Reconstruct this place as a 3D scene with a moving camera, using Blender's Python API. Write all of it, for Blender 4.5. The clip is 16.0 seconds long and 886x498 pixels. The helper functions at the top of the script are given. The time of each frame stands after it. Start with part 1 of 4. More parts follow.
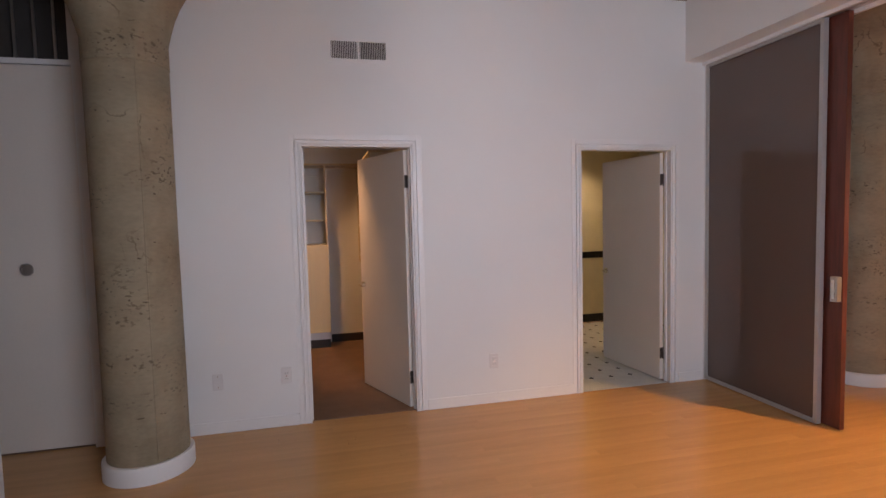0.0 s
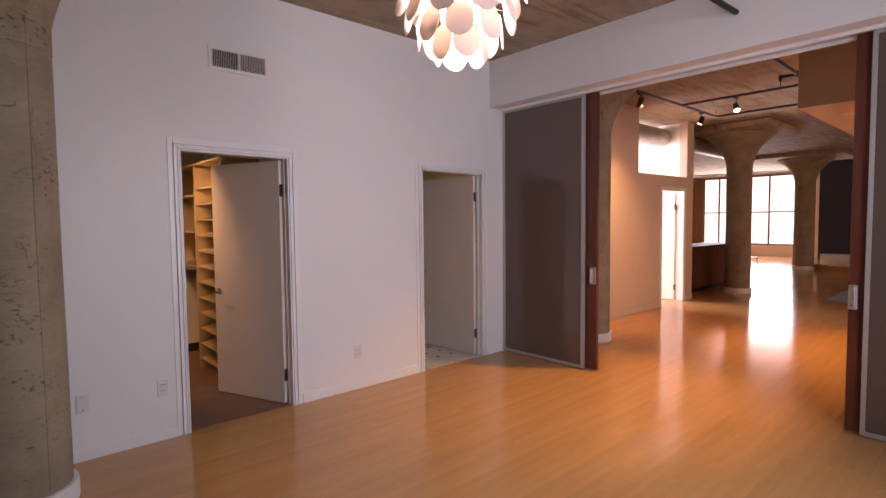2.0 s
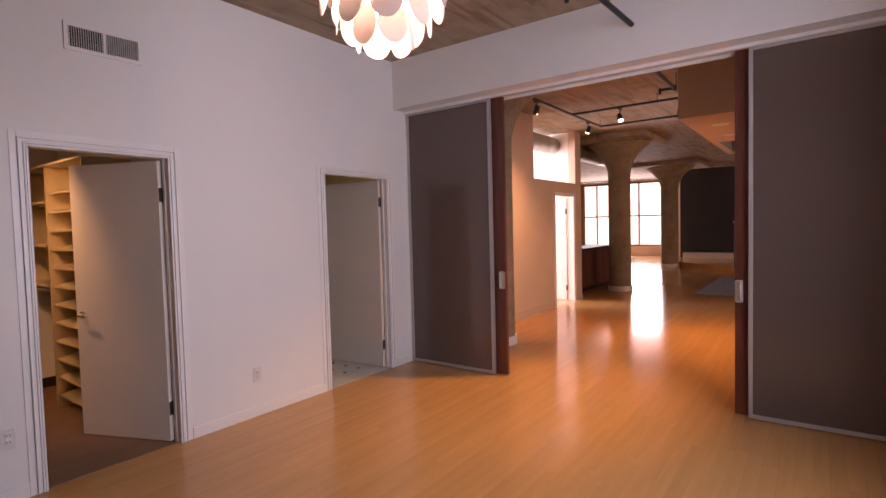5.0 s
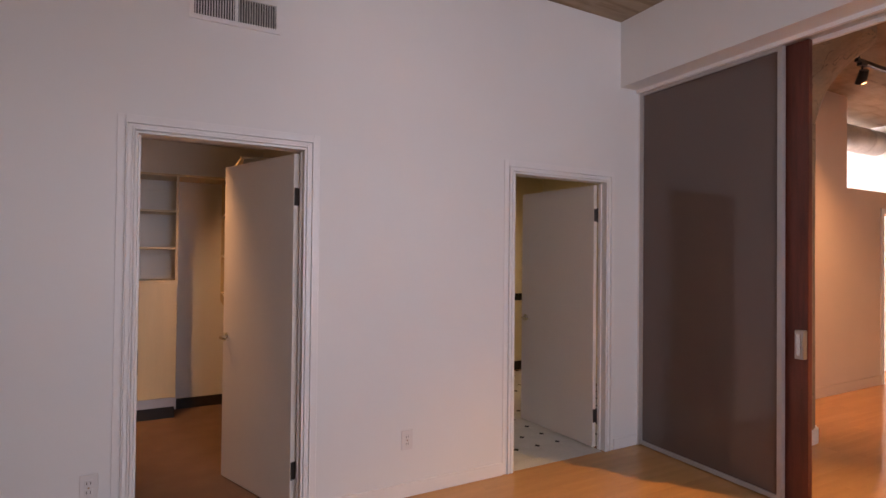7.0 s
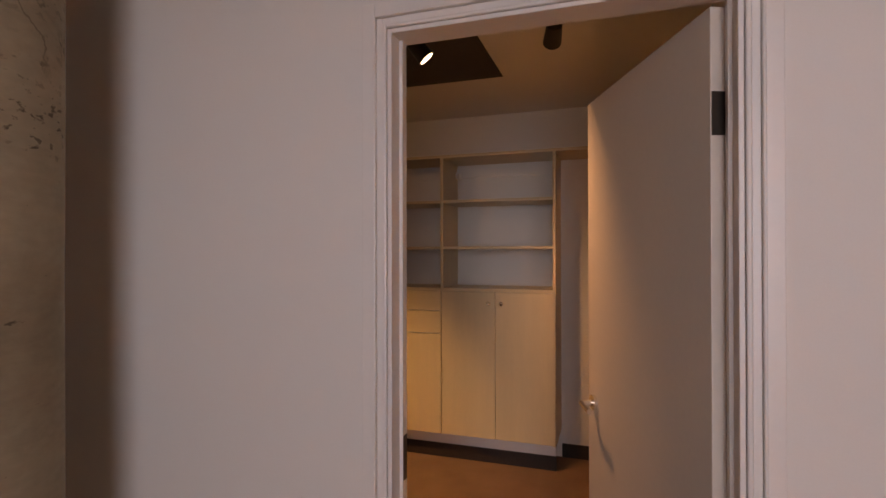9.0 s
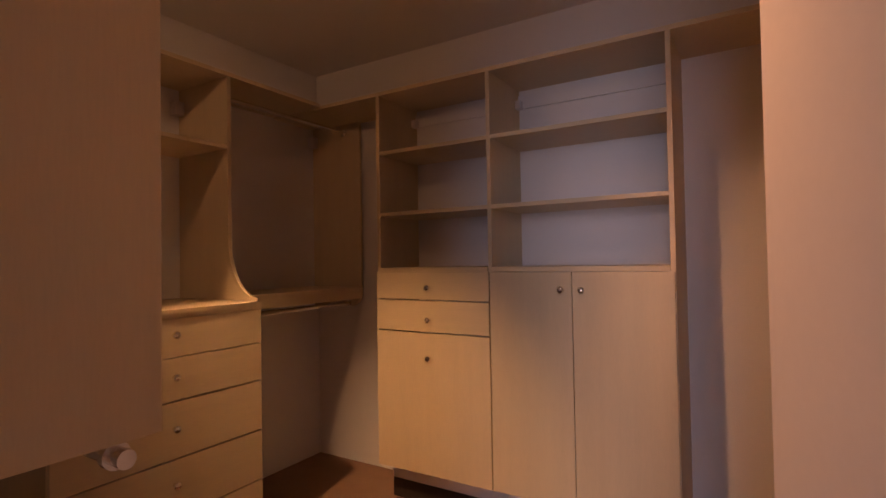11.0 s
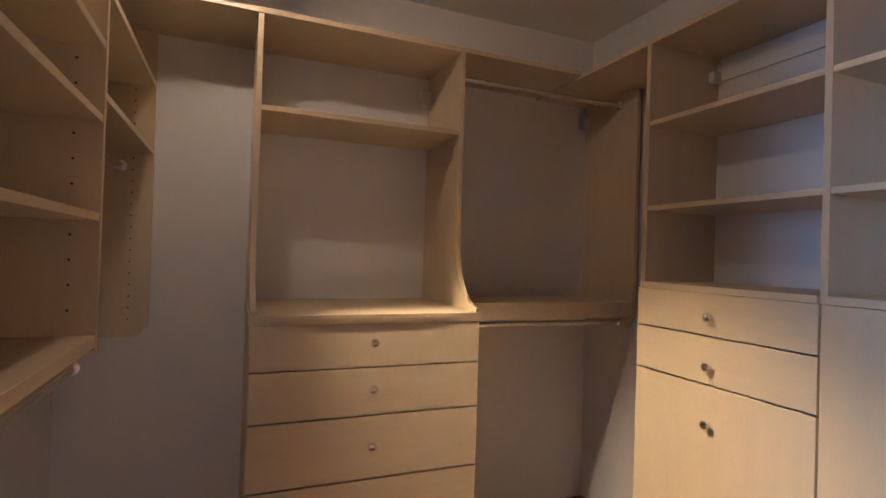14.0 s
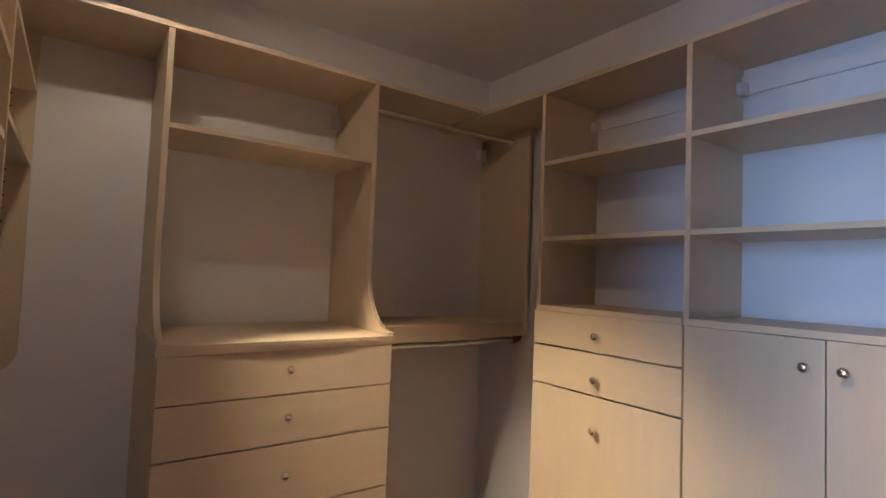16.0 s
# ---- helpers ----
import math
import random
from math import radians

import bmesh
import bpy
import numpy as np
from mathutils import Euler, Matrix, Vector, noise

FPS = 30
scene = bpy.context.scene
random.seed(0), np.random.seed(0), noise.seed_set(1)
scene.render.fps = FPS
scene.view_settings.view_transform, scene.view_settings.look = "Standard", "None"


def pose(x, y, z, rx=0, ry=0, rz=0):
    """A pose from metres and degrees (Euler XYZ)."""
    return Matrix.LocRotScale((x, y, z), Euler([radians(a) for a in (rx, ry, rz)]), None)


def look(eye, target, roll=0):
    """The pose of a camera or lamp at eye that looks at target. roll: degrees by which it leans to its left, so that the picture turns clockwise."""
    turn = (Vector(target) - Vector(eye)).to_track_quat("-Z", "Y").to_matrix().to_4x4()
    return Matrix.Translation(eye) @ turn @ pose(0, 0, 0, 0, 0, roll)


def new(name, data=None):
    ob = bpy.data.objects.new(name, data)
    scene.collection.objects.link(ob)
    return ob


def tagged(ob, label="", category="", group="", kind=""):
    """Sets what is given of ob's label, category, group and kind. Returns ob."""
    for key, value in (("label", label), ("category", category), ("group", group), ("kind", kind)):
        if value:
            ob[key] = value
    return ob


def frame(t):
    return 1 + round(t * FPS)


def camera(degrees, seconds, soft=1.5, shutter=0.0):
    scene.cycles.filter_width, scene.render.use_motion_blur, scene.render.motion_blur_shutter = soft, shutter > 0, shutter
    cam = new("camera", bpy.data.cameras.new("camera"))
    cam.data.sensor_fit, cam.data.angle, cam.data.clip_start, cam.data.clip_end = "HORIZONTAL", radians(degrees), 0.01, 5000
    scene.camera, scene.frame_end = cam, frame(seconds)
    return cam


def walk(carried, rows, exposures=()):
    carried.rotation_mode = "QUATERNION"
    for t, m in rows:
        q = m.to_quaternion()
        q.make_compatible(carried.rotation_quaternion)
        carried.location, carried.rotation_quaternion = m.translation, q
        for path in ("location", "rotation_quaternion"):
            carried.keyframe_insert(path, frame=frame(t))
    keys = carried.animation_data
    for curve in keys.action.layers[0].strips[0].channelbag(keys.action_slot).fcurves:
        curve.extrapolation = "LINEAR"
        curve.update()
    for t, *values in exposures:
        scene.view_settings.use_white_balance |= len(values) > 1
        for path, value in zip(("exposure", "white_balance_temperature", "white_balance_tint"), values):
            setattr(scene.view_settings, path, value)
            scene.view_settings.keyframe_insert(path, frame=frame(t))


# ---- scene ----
cam = camera(81.8, 16.0)
PATH = [
    (0, (0.18, 0.413, 1.512), (0.638, 2.356, 1.39), -1.4),
    (0.5, (-0.112, 0.407, 1.499), (0.605, 2.271, 1.407), -1.5),
    (1, (-0.448, 0.36, 1.527), (0.519, 2.108, 1.416), -0.6),
    (1.5, (-0.749, 0.345, 1.542), (0.452, 1.939, 1.423), -1.4),
    (2, (-1.002, 0.311, 1.535), (0.328, 1.801, 1.425), -0.6),
    (2.5, (-1.208, 0.33, 1.544), (0.251, 1.694, 1.441), -0.7),
    (3, (-1.312, 0.368, 1.543), (0.288, 1.562, 1.421), -1.2),
    (3.5, (-1.327, 0.4, 1.538), (0.326, 1.521, 1.431), -0.6),
    (3.7, (-1.321, 0.409, 1.522), (0.344, 1.514, 1.424), -0.7),
    (6, (-0.379, 0.903, 1.529), (1.114, 2.232, 1.461), -0.4),
    (6.5, (-0.055, 1.139, 1.501), (1.291, 2.617, 1.462), 1.0),
    (7, (0.227, 1.415, 1.476), (1.153, 3.187, 1.501), 0.6),
    (7.5, (0.42, 1.797, 1.491), (0.863, 3.748, 1.5), -0.9),
    (8, (0.525, 2.219, 1.486), (0.574, 4.218, 1.458), -1.0),
    (8.5, (0.575, 2.661, 1.495), (0.288, 4.64, 1.5), -1.2),
    (9, (0.603, 3.071, 1.485), (-0.028, 4.969, 1.496), -0.1),
    (9.2, (0.609, 3.241, 1.463), (-0.1, 5.111, 1.493), 0.6),
    (11.3, (0.458, 4.484, 1.25), (-0.591, 6.187, 1.291), -1.2),
    (11.5, (0.427, 4.563, 1.243), (-0.624, 6.264, 1.281), -1.2),
    (12, (0.366, 4.717, 1.241), (-0.683, 6.42, 1.259), -1.6),
    (12.5, (0.359, 4.858, 1.256), (-0.838, 6.46, 1.283), -0.0),
    (12.9, (0.352, 4.935, 1.284), (-1.061, 6.35, 1.283), -0.1),
    (13, (0.347, 4.936, 1.276), (-1.111, 6.304, 1.295), -0.0),
    (13.5, (0.342, 5.001, 1.294), (-1.369, 6.037, 1.297), 0.2),
    (13.6, (0.34, 5.012, 1.3), (-1.406, 5.988, 1.303), 0.4),
    (14, (0.333, 5.033, 1.309), (-1.518, 5.792, 1.332), 1.8),
    (14.5, (0.326, 5.035, 1.324), (-1.576, 5.653, 1.366), 2.3),
    (15, (0.329, 5.025, 1.327), (-1.571, 5.648, 1.383), 2.2),
    (15.5, (0.33, 4.998, 1.333), (-1.498, 5.805, 1.393), 2.0),
    (16, (0.345, 4.872, 1.343), (-1.276, 6.039, 1.443), 2.2),
]
walk(cam, [(t, look(eye, target, roll)) for t, eye, target, roll in PATH],
     [(0, 0.12, 7650, 31), (1.5, 0.17, 7750, 35), (3.5, 0.10, 8000, 44), (6, 0.14, 7950, 42), (7.5, -0.08, 8100, 36), (9, -0.1, 9200, 39), (11.3, 0.2, 7300, 56), (12.0, 0.58, 5800, 37), (12.6, 0.92, 5250, 22), (14.5, 1.22, 4950, 21), (16, 1.15, 4800, 19)])

# ---- world, sun, large lights ----
world = bpy.data.worlds.new("sky")
scene.world = world
world.use_nodes = True
_n = world.node_tree.nodes
_sky = _n.new("ShaderNodeTexSky")
_sky.sky_type, _sky.sun_disc = "NISHITA", False
_sky.sun_elevation, _sky.sun_rotation = radians(48), radians(200)
world.node_tree.links.new(_sky.outputs[0], _n["Background"].inputs[0])
_n["Background"].inputs[1].default_value = 0.12
_sun = new("sun", bpy.data.lights.new("sun", "SUN"))
_sun.data.energy, _sun.data.angle, _sun.data.color = 2.5, radians(0.5), (1, 0.95, 0.88)
_sun.matrix_world = look((6, -20, 24), (6, 0, 0))

WARM = (1.0, 0.62, 0.30)
DAY = (0.80, 0.90, 1.0)


def area_light(name, eye, target, w, h, watts, color):
    d = bpy.data.lights.new(name, "AREA")
    d.shape, d.size, d.size_y, d.energy, d.color = "RECTANGLE", w, h, watts, color
    ob = new(name, d)
    ob.matrix_world = look(eye, target)
    return ob


def spot_light(name, eye, target, watts, angle, color=WARM, blend=0.6, size=0.03):
    d = bpy.data.lights.new(name, "SPOT")
    d.energy, d.spot_size, d.spot_blend, d.color, d.shadow_soft_size = watts, radians(angle), blend, color, size
    ob = new(name, d)
    ob.matrix_world = look(eye, target)
    return ob


# daylight in the bedroom and east loft windows, then two added fills
area_light("bedroom_window_light", (1.4, -0.45, 1.75), (1.25, 3, 1.3), 1.7, 2.2, 108, (0.56, 0.78, 1.0))
area_light("loft_window_light", (21.8, 7.6, 1.8), (10, 5.5, 1.0), 3.6, 2.6, 270, DAY)
# fill added to make the side room bright through its doorway and transom
area_light("side_room_window_light", (7.2, 7.9, 1.9), (7.2, 4, 1.6), 3.0, 2.2, 420, DAY)
# warm fill from an unseen side, added to brighten the soffit and loft
area_light("loft_south_window_light", (11.0, -5.85, 1.8), (10, 0, 0.8), 6.0, 2.2, 150, (1.0, 0.82, 0.64))
# track spots and closet spots
spot_light("spot_wall", (5.5, 3.62, 3.03), (5.95, 4.42, 1.3), 260, 84, WARM, 1.0)
spot_light("spot_cross", (6.77, 2.9, 3.0), (5.5, 1.6, 0), 120, 64)
spot_light("spot_middle", (7.45, 3.66, 3.02), (7.0, 4.4, 0.6), 40, 70)
spot_light("spot_foyer", (4.62, 1.50, 3.13), (3.05, 2.75, 0), 360, 58, (1.0, 0.66, 0.24), 0.9, 0.02)
spot_light("closet_spot_a", (-0.20, 5.295, 2.375), (0.875, 5.84, 1.02), 58, 90, (1.0, 0.63, 0.30), 0.65)
spot_light("soffit_spot", (5.67, 1.47, 2.585), (5.67, 1.47, 0), 110, 85, (1.0, 0.66, 0.26))
spot_light("soffit_spot_far", (6.56, 1.48, 2.585), (6.56, 1.48, 0), 110, 85, (1.0, 0.66, 0.26))
spot_light("closet_spot_b", (-1.162, 4.915, 2.36), (-0.93, 6.4, 0.0), 145, 50, (1.0, 0.70, 0.32), 1.0, 0.012)
spot_light("closet_spot_b_spill", (-1.160, 4.92, 2.355), (-1.0, 6.35, 0.0), 4.2, 176, (1.0, 0.70, 0.36), 0.4, 0.012)
# spot added to brighten the far bathroom wall while missing the door
spot_light("bath_lamp", (3.3, 6.1, 2.43), (3.6, 6.8, 0.9), 42, 95, (1.0, 0.84, 0.58), 0.6, 0.06)

# ---- materials ----


def mat(name, color, rough=0.5, metal=0.0, var=0.08, scale=6.0, bump=0.05, grain=None, color2=None, spec=0.5, fine=60.0):
    """Principled surface with variation at two scales; grain=(sx, sy, sz) stretches it along a direction."""
    m = bpy.data.materials.new(name)
    m.use_nodes = True
    nt = m.node_tree
    n, ln = nt.nodes, nt.links
    b = n["Principled BSDF"]
    tc = n.new("ShaderNodeTexCoord")
    mp = n.new("ShaderNodeMapping")
    if grain:
        mp.inputs["Scale"].default_value = grain
    ln.new(tc.outputs["Object"], mp.inputs[0])
    big, small = n.new("ShaderNodeTexNoise"), n.new("ShaderNodeTexNoise")
    big.inputs["Scale"].default_value, big.inputs["Detail"].default_value = scale, 4
    small.inputs["Scale"].default_value, small.inputs["Detail"].default_value = fine, 3
    ln.new(mp.outputs[0], big.inputs[0])
    ln.new(mp.outputs[0], small.inputs[0])
    mix = n.new("ShaderNodeMath")
    mix.operation = "MULTIPLY_ADD"
    mix.inputs[1].default_value = 0.35
    ln.new(small.outputs[0], mix.inputs[0])
    mul = n.new("ShaderNodeMath")
    mul.operation = "MULTIPLY"
    mul.inputs[1].default_value = 0.65
    ln.new(big.outputs[0], mul.inputs[0])
    ln.new(mul.outputs[0], mix.inputs[2])
    ramp = n.new("ShaderNodeValToRGB")
    c2 = color2 or tuple(c * (1 - 2 * var) for c in color)
    c1 = color if color2 else tuple(min(1, c * (1 + var)) for c in color)
    ramp.color_ramp.elements[0].position, ramp.color_ramp.elements[1].position = 0.32, 0.66
    ramp.color_ramp.elements[0].color, ramp.color_ramp.elements[1].color = (*c2, 1), (*c1, 1)
    ln.new(mix.outputs[0], ramp.inputs[0])
    ln.new(ramp.outputs[0], b.inputs["Base Color"])
    b.inputs["Roughness"].default_value, b.inputs["Metallic"].default_value = rough, metal
    b.inputs["Specular IOR Level"].default_value = spec
    if bump:
        bp = n.new("ShaderNodeBump")
        bp.inputs["Strength"].default_value, bp.inputs["Distance"].default_value = bump, 0.01
        ln.new(mix.outputs[0], bp.inputs["Height"])
        ln.new(bp.outputs[0], b.inputs["Normal"])
    return m


def glow(name, color, strength):
    m = bpy.data.materials.new(name)
    m.use_nodes = True
    b = m.node_tree.nodes["Principled BSDF"]
    b.inputs["Base Color"].default_value = (*color, 1)
    b.inputs["Emission Color"].default_value, b.inputs["Emission Strength"].default_value = (*color, 1), strength
    return m


def random_tint(m, amount):
    """Vary brightness from piece to piece."""
    nt = m.node_tree
    b = nt.nodes["Principled BSDF"]
    src = b.inputs["Base Color"].links[0].from_socket
    info, geo = nt.nodes.new("ShaderNodeObjectInfo"), nt.nodes.new("ShaderNodeNewGeometry")
    add = nt.nodes.new("ShaderNodeMath")
    add.operation = "ADD"
    nt.links.new(info.outputs["Random"], add.inputs[0])
    nt.links.new(geo.outputs["Random Per Island"], add.inputs[1])
    fr = nt.nodes.new("ShaderNodeMath")
    fr.operation = "FRACT"
    nt.links.new(add.outputs[0], fr.inputs[0])
    rng = nt.nodes.new("ShaderNodeMapRange")
    rng.inputs["To Min"].default_value, rng.inputs["To Max"].default_value = 1 - amount, 1 + amount
    nt.links.new(fr.outputs[0], rng.inputs[0])
    hsv = nt.nodes.new("ShaderNodeHueSaturation")
    nt.links.new(rng.outputs[0], hsv.inputs["Value"])
    nt.links.new(src, hsv.inputs["Color"])
    nt.links.new(hsv.outputs[0], b.inputs["Base Color"])
    return m


PAINT = mat("white_wall_paint", (0.78, 0.76, 0.74), 0.62, var=0.015, scale=1.2, bump=0.03, fine=220)
TRIM = mat("white_trim_paint", (0.80, 0.77, 0.75), 0.38, var=0.015, scale=3, bump=0.02)
DOORP = mat("cream_door_paint", (0.74, 0.66, 0.59), 0.42, var=0.02, scale=2, bump=0.03)
PEACH = mat("peach_wall_paint", (0.66, 0.51, 0.40), 0.6, var=0.03, scale=1.5, bump=0.03, fine=200)
NAVY = mat("dark_slate_wall_paint", (0.035, 0.038, 0.052), 0.6, var=0.1, scale=1.5, bump=0.03)
FLOORW = random_tint(mat("honey_maple_floor", (0.59, 0.295, 0.112), 0.14, var=0.05, scale=2.0, bump=0.01, grain=(0.7, 7, 1), fine=24), 0.045)
GAP = mat("floor_joint", (0.34, 0.16, 0.065), 0.6)
CARPET = mat("tan_carpet", (0.27, 0.165, 0.11), 0.95, var=0.07, scale=5, bump=0.5, fine=420, spec=0.1)
MAPLE = mat("maple_laminate", (0.65, 0.525, 0.34), 0.40, var=0.03, scale=2.5, bump=0.015, grain=(7, 7, 0.7), fine=40)
MAPLE_H = mat("maple_laminate_across", (0.66, 0.535, 0.345), 0.40, var=0.03, scale=2.5, bump=0.015, grain=(0.9, 0.9, 8), fine=40)
CHROME = mat("brushed_nickel", (0.86, 0.83, 0.78), 0.24, 1.0, var=0.04, bump=0.0)
STEEL = mat("satin_aluminium", (0.62, 0.60, 0.58), 0.38, 1.0, var=0.04, scale=4, bump=0.01)
FRAME = mat("pale_anodised_frame", (0.47, 0.44, 0.42), 0.42, 0.3, var=0.03, scale=4, bump=0.01)
# dark tone puts the backlit shade of the window frames into the colour
MULLION = mat("backlit_dark_window_frame", (0.10, 0.085, 0.075), 0.5, 0.2, var=0.1)
HINGE = mat("dark_bronze_hinge", (0.10, 0.085, 0.075), 0.4, 0.8, var=0.1)
REDWOOD = mat("mahogany", (0.13, 0.032, 0.02), 0.32, var=0.2, scale=4, bump=0.03, grain=(10, 10, 0.8))
BLACK = mat("black_painted_metal", (0.018, 0.016, 0.016), 0.45, 0.3, var=0.15)
DARKBASE = mat("dark_vinyl_base", (0.035, 0.025, 0.022), 0.5, var=0.15)
PLASTIC = mat("ivory_plastic", (0.72, 0.68, 0.66), 0.35, var=0.02, bump=0.0)
DUCT = mat("galvanised_duct", (0.42, 0.41, 0.38), 0.42, 0.8, var=0.12, scale=5)
PORC = mat("white_floor_tile", (0.72, 0.69, 0.62), 0.25, var=0.04, scale=8, bump=0.02)
TILEB = mat("black_tile", (0.02, 0.018, 0.018), 0.25, var=0.1)
CREAMT = mat("cream_wall_tile", (0.74, 0.66, 0.42), 0.3, var=0.03)
RUGM = mat("slate_blue_rug", (0.16, 0.19, 0.25), 0.95, var=0.15, scale=10, bump=0.6, fine=200)
# near-black colour that holds the shade of openings and recesses
RECESS_SHADE = mat("painted_recess_shade", (0.05, 0.04, 0.035), 0.7)


def concrete(name, c1, c2, pits=True):
    """Cast concrete; with pits: blowholes gathered in level bands, stains and fine cracks."""
    m = mat(name, c1, 0.85, var=0.1, scale=2.6, bump=0.25 if pits else 0.15, color2=c2, fine=26, grain=(1, 1, 2.2) if pits else (0.5, 4, 1))
    nt = m.node_tree
    n, ln = nt.nodes, nt.links
    b = n["Principled BSDF"]
    src = b.inputs["Base Color"].links[0].from_socket
    tc = n.new("ShaderNodeTexCoord")

    def noise(grain, scale, detail):
        mp, v = n.new("ShaderNodeMapping"), n.new("ShaderNodeTexNoise")
        mp.inputs["Scale"].default_value = grain
        v.inputs["Scale"].default_value, v.inputs["Detail"].default_value = scale, detail
        ln.new(tc.outputs["Object"], mp.inputs[0])
        ln.new(mp.outputs[0], v.inputs[0])
        return v.outputs[0]

    def ramp(value, lo, hi):
        r = n.new("ShaderNodeMapRange")
        r.inputs["From Min"].default_value, r.inputs["From Max"].default_value = lo, hi
        ln.new(value, r.inputs[0])
        return r.outputs[0]

    def math_node(op, x, y):
        k = n.new("ShaderNodeMath")
        k.operation = op
        ln.new(x, k.inputs[0])
        if isinstance(y, float):
            k.inputs[1].default_value = y
        else:
            ln.new(y, k.inputs[1])
        return k.outputs[0]

    def darken(source, mask, factor):
        mx = n.new("ShaderNodeMixRGB")
        mx.blend_type = "MULTIPLY"
        ln.new(mask, mx.inputs[0])
        ln.new(source, mx.inputs[1])
        mx.inputs[2].default_value = (factor, factor * 0.93, factor * 0.84, 1)
        return mx.outputs[0]
    stain = ramp(noise((1, 1, 0.55), 3.4, 7), 0.50, 0.74)
    out = darken(src, stain, 0.66)
    if pits:
        bands = ramp(noise((0.7, 0.7, 2.0), 2.4, 3), 0.50, 0.66)
        holes = ramp(noise((1, 1, 1.7), 34, 5), 0.575, 0.64)
        out = darken(out, math_node("MULTIPLY", holes, bands), 0.36)
        few = ramp(noise((1, 1, 2.4), 15, 3), 0.70, 0.73)
        out = darken(out, few, 0.40)
        wob = noise((1, 1, 0.7), 2.1, 9)
        crack = ramp(math_node("ABSOLUTE", math_node("SUBTRACT", wob, 0.5), 0.0), 0.006, 0.0)
        gate = ramp(noise((1, 1, 1), 1.7, 2), 0.54, 0.60)
        out = darken(out, math_node("MULTIPLY", crack, gate), 0.5)
    else:
        out = darken(out, ramp(noise((0.9, 8, 1), 1.3, 5), 0.56, 0.64), 0.74)
    ln.new(out, b.inputs["Base Color"])
    return m


CONC = concrete("pitted_concrete", (0.37, 0.30, 0.205), (0.27, 0.215, 0.145))
CEILC = concrete("board_marked_concrete", (0.40, 0.31, 0.22), (0.27, 0.20, 0.14), False)


def glass_material(name, color, rough, alpha, refl=0.5):
    """Tinted pane: partly clear, glossy in front."""
    m = bpy.data.materials.new(name)
    m.use_nodes = True
    n, ln = m.node_tree.nodes, m.node_tree.links
    b = n["Principled BSDF"]
    b.inputs["Base Color"].default_value = (*color, 1)
    b.inputs["Roughness"].default_value = rough
    b.inputs["Specular IOR Level"].default_value = refl
    tr = n.new("ShaderNodeBsdfTransparent")
    tr.inputs[0].default_value = (0.9, 0.85, 0.82, 1)
    mx = n.new("ShaderNodeMixShader")
    mx.inputs[0].default_value = alpha
    ln.new(tr.outputs[0], mx.inputs[1])
    ln.new(b.outputs[0], mx.inputs[2])
    ln.new(mx.outputs[0], n["Material Output"].inputs[0])
    return m


SMOKE = glass_material("smoked_glass", (0.145, 0.098, 0.083), 0.045, 0.90, 0.6)
CLEAR = glass_material("clear_glass", (0.9, 0.95, 1.0), 0.02, 0.12)
PETAL = bpy.data.materials.new("white_translucent_petal")
PETAL.use_nodes = True
_p, _l = PETAL.node_tree.nodes, PETAL.node_tree.links
_t = _p.new("ShaderNodeBsdfTranslucent")
_t.inputs[0].default_value = (0.85, 0.74, 0.66, 1)
_m = _p.new("ShaderNodeMixShader")
_m.inputs[0].default_value = 0.28
_p["Principled BSDF"].inputs["Base Color"].default_value = (0.80, 0.74, 0.71, 1)
_p["Principled BSDF"].inputs["Roughness"].default_value = 0.4
_l.new(_p["Principled BSDF"].outputs[0], _m.inputs[1])
_l.new(_t.outputs[0], _m.inputs[2])
_l.new(_m.outputs[0], _p["Material Output"].inputs[0])
BULB = glow("warm_bulb", (1.0, 0.89, 0.76), 80)
SPOTG = glow("spot_lamp_face", (1.0, 0.80, 0.55), 9)
OUTSIDE = glow("bright_outdoors", (0.93, 0.97, 1.0), 2.2)

# ---- mesh helpers ----


def box(bm, x0, x1, y0, y1, z0, z1, bevel=0.0):
    r = bmesh.ops.create_cube(bm, size=1)
    vs = r["verts"]
    for v in vs:
        v.co = Vector(((x0 + x1) / 2 + v.co.x * (x1 - x0), (y0 + y1) / 2 + v.co.y * (y1 - y0), (z0 + z1) / 2 + v.co.z * (z1 - z0)))
    if bevel:
        es = list({e for v in vs for e in v.link_edges})
        bmesh.ops.bevel(bm, geom=es, offset=bevel, segments=2, affect="EDGES", profile=0.5)
    return vs


def boxes(*bs, bevel=0.0):
    bm = bmesh.new()
    for b in bs:
        box(bm, *b, bevel=bevel)
    return bm


def rod(bm, a, b, r, seg=14, r2=None):
    a, b = Vector(a), Vector(b)
    d = b - a
    m = Matrix.Translation((a + b) / 2) @ d.to_track_quat("Z", "Y").to_matrix().to_4x4()
    bmesh.ops.create_cone(bm, cap_ends=True, segments=seg, radius1=r, radius2=r if r2 is None else r2, depth=d.length, matrix=m)
    return bm


def rods(*rs, seg=14):
    bm = bmesh.new()
    for r in rs:
        rod(bm, *r, seg=seg)
    return bm


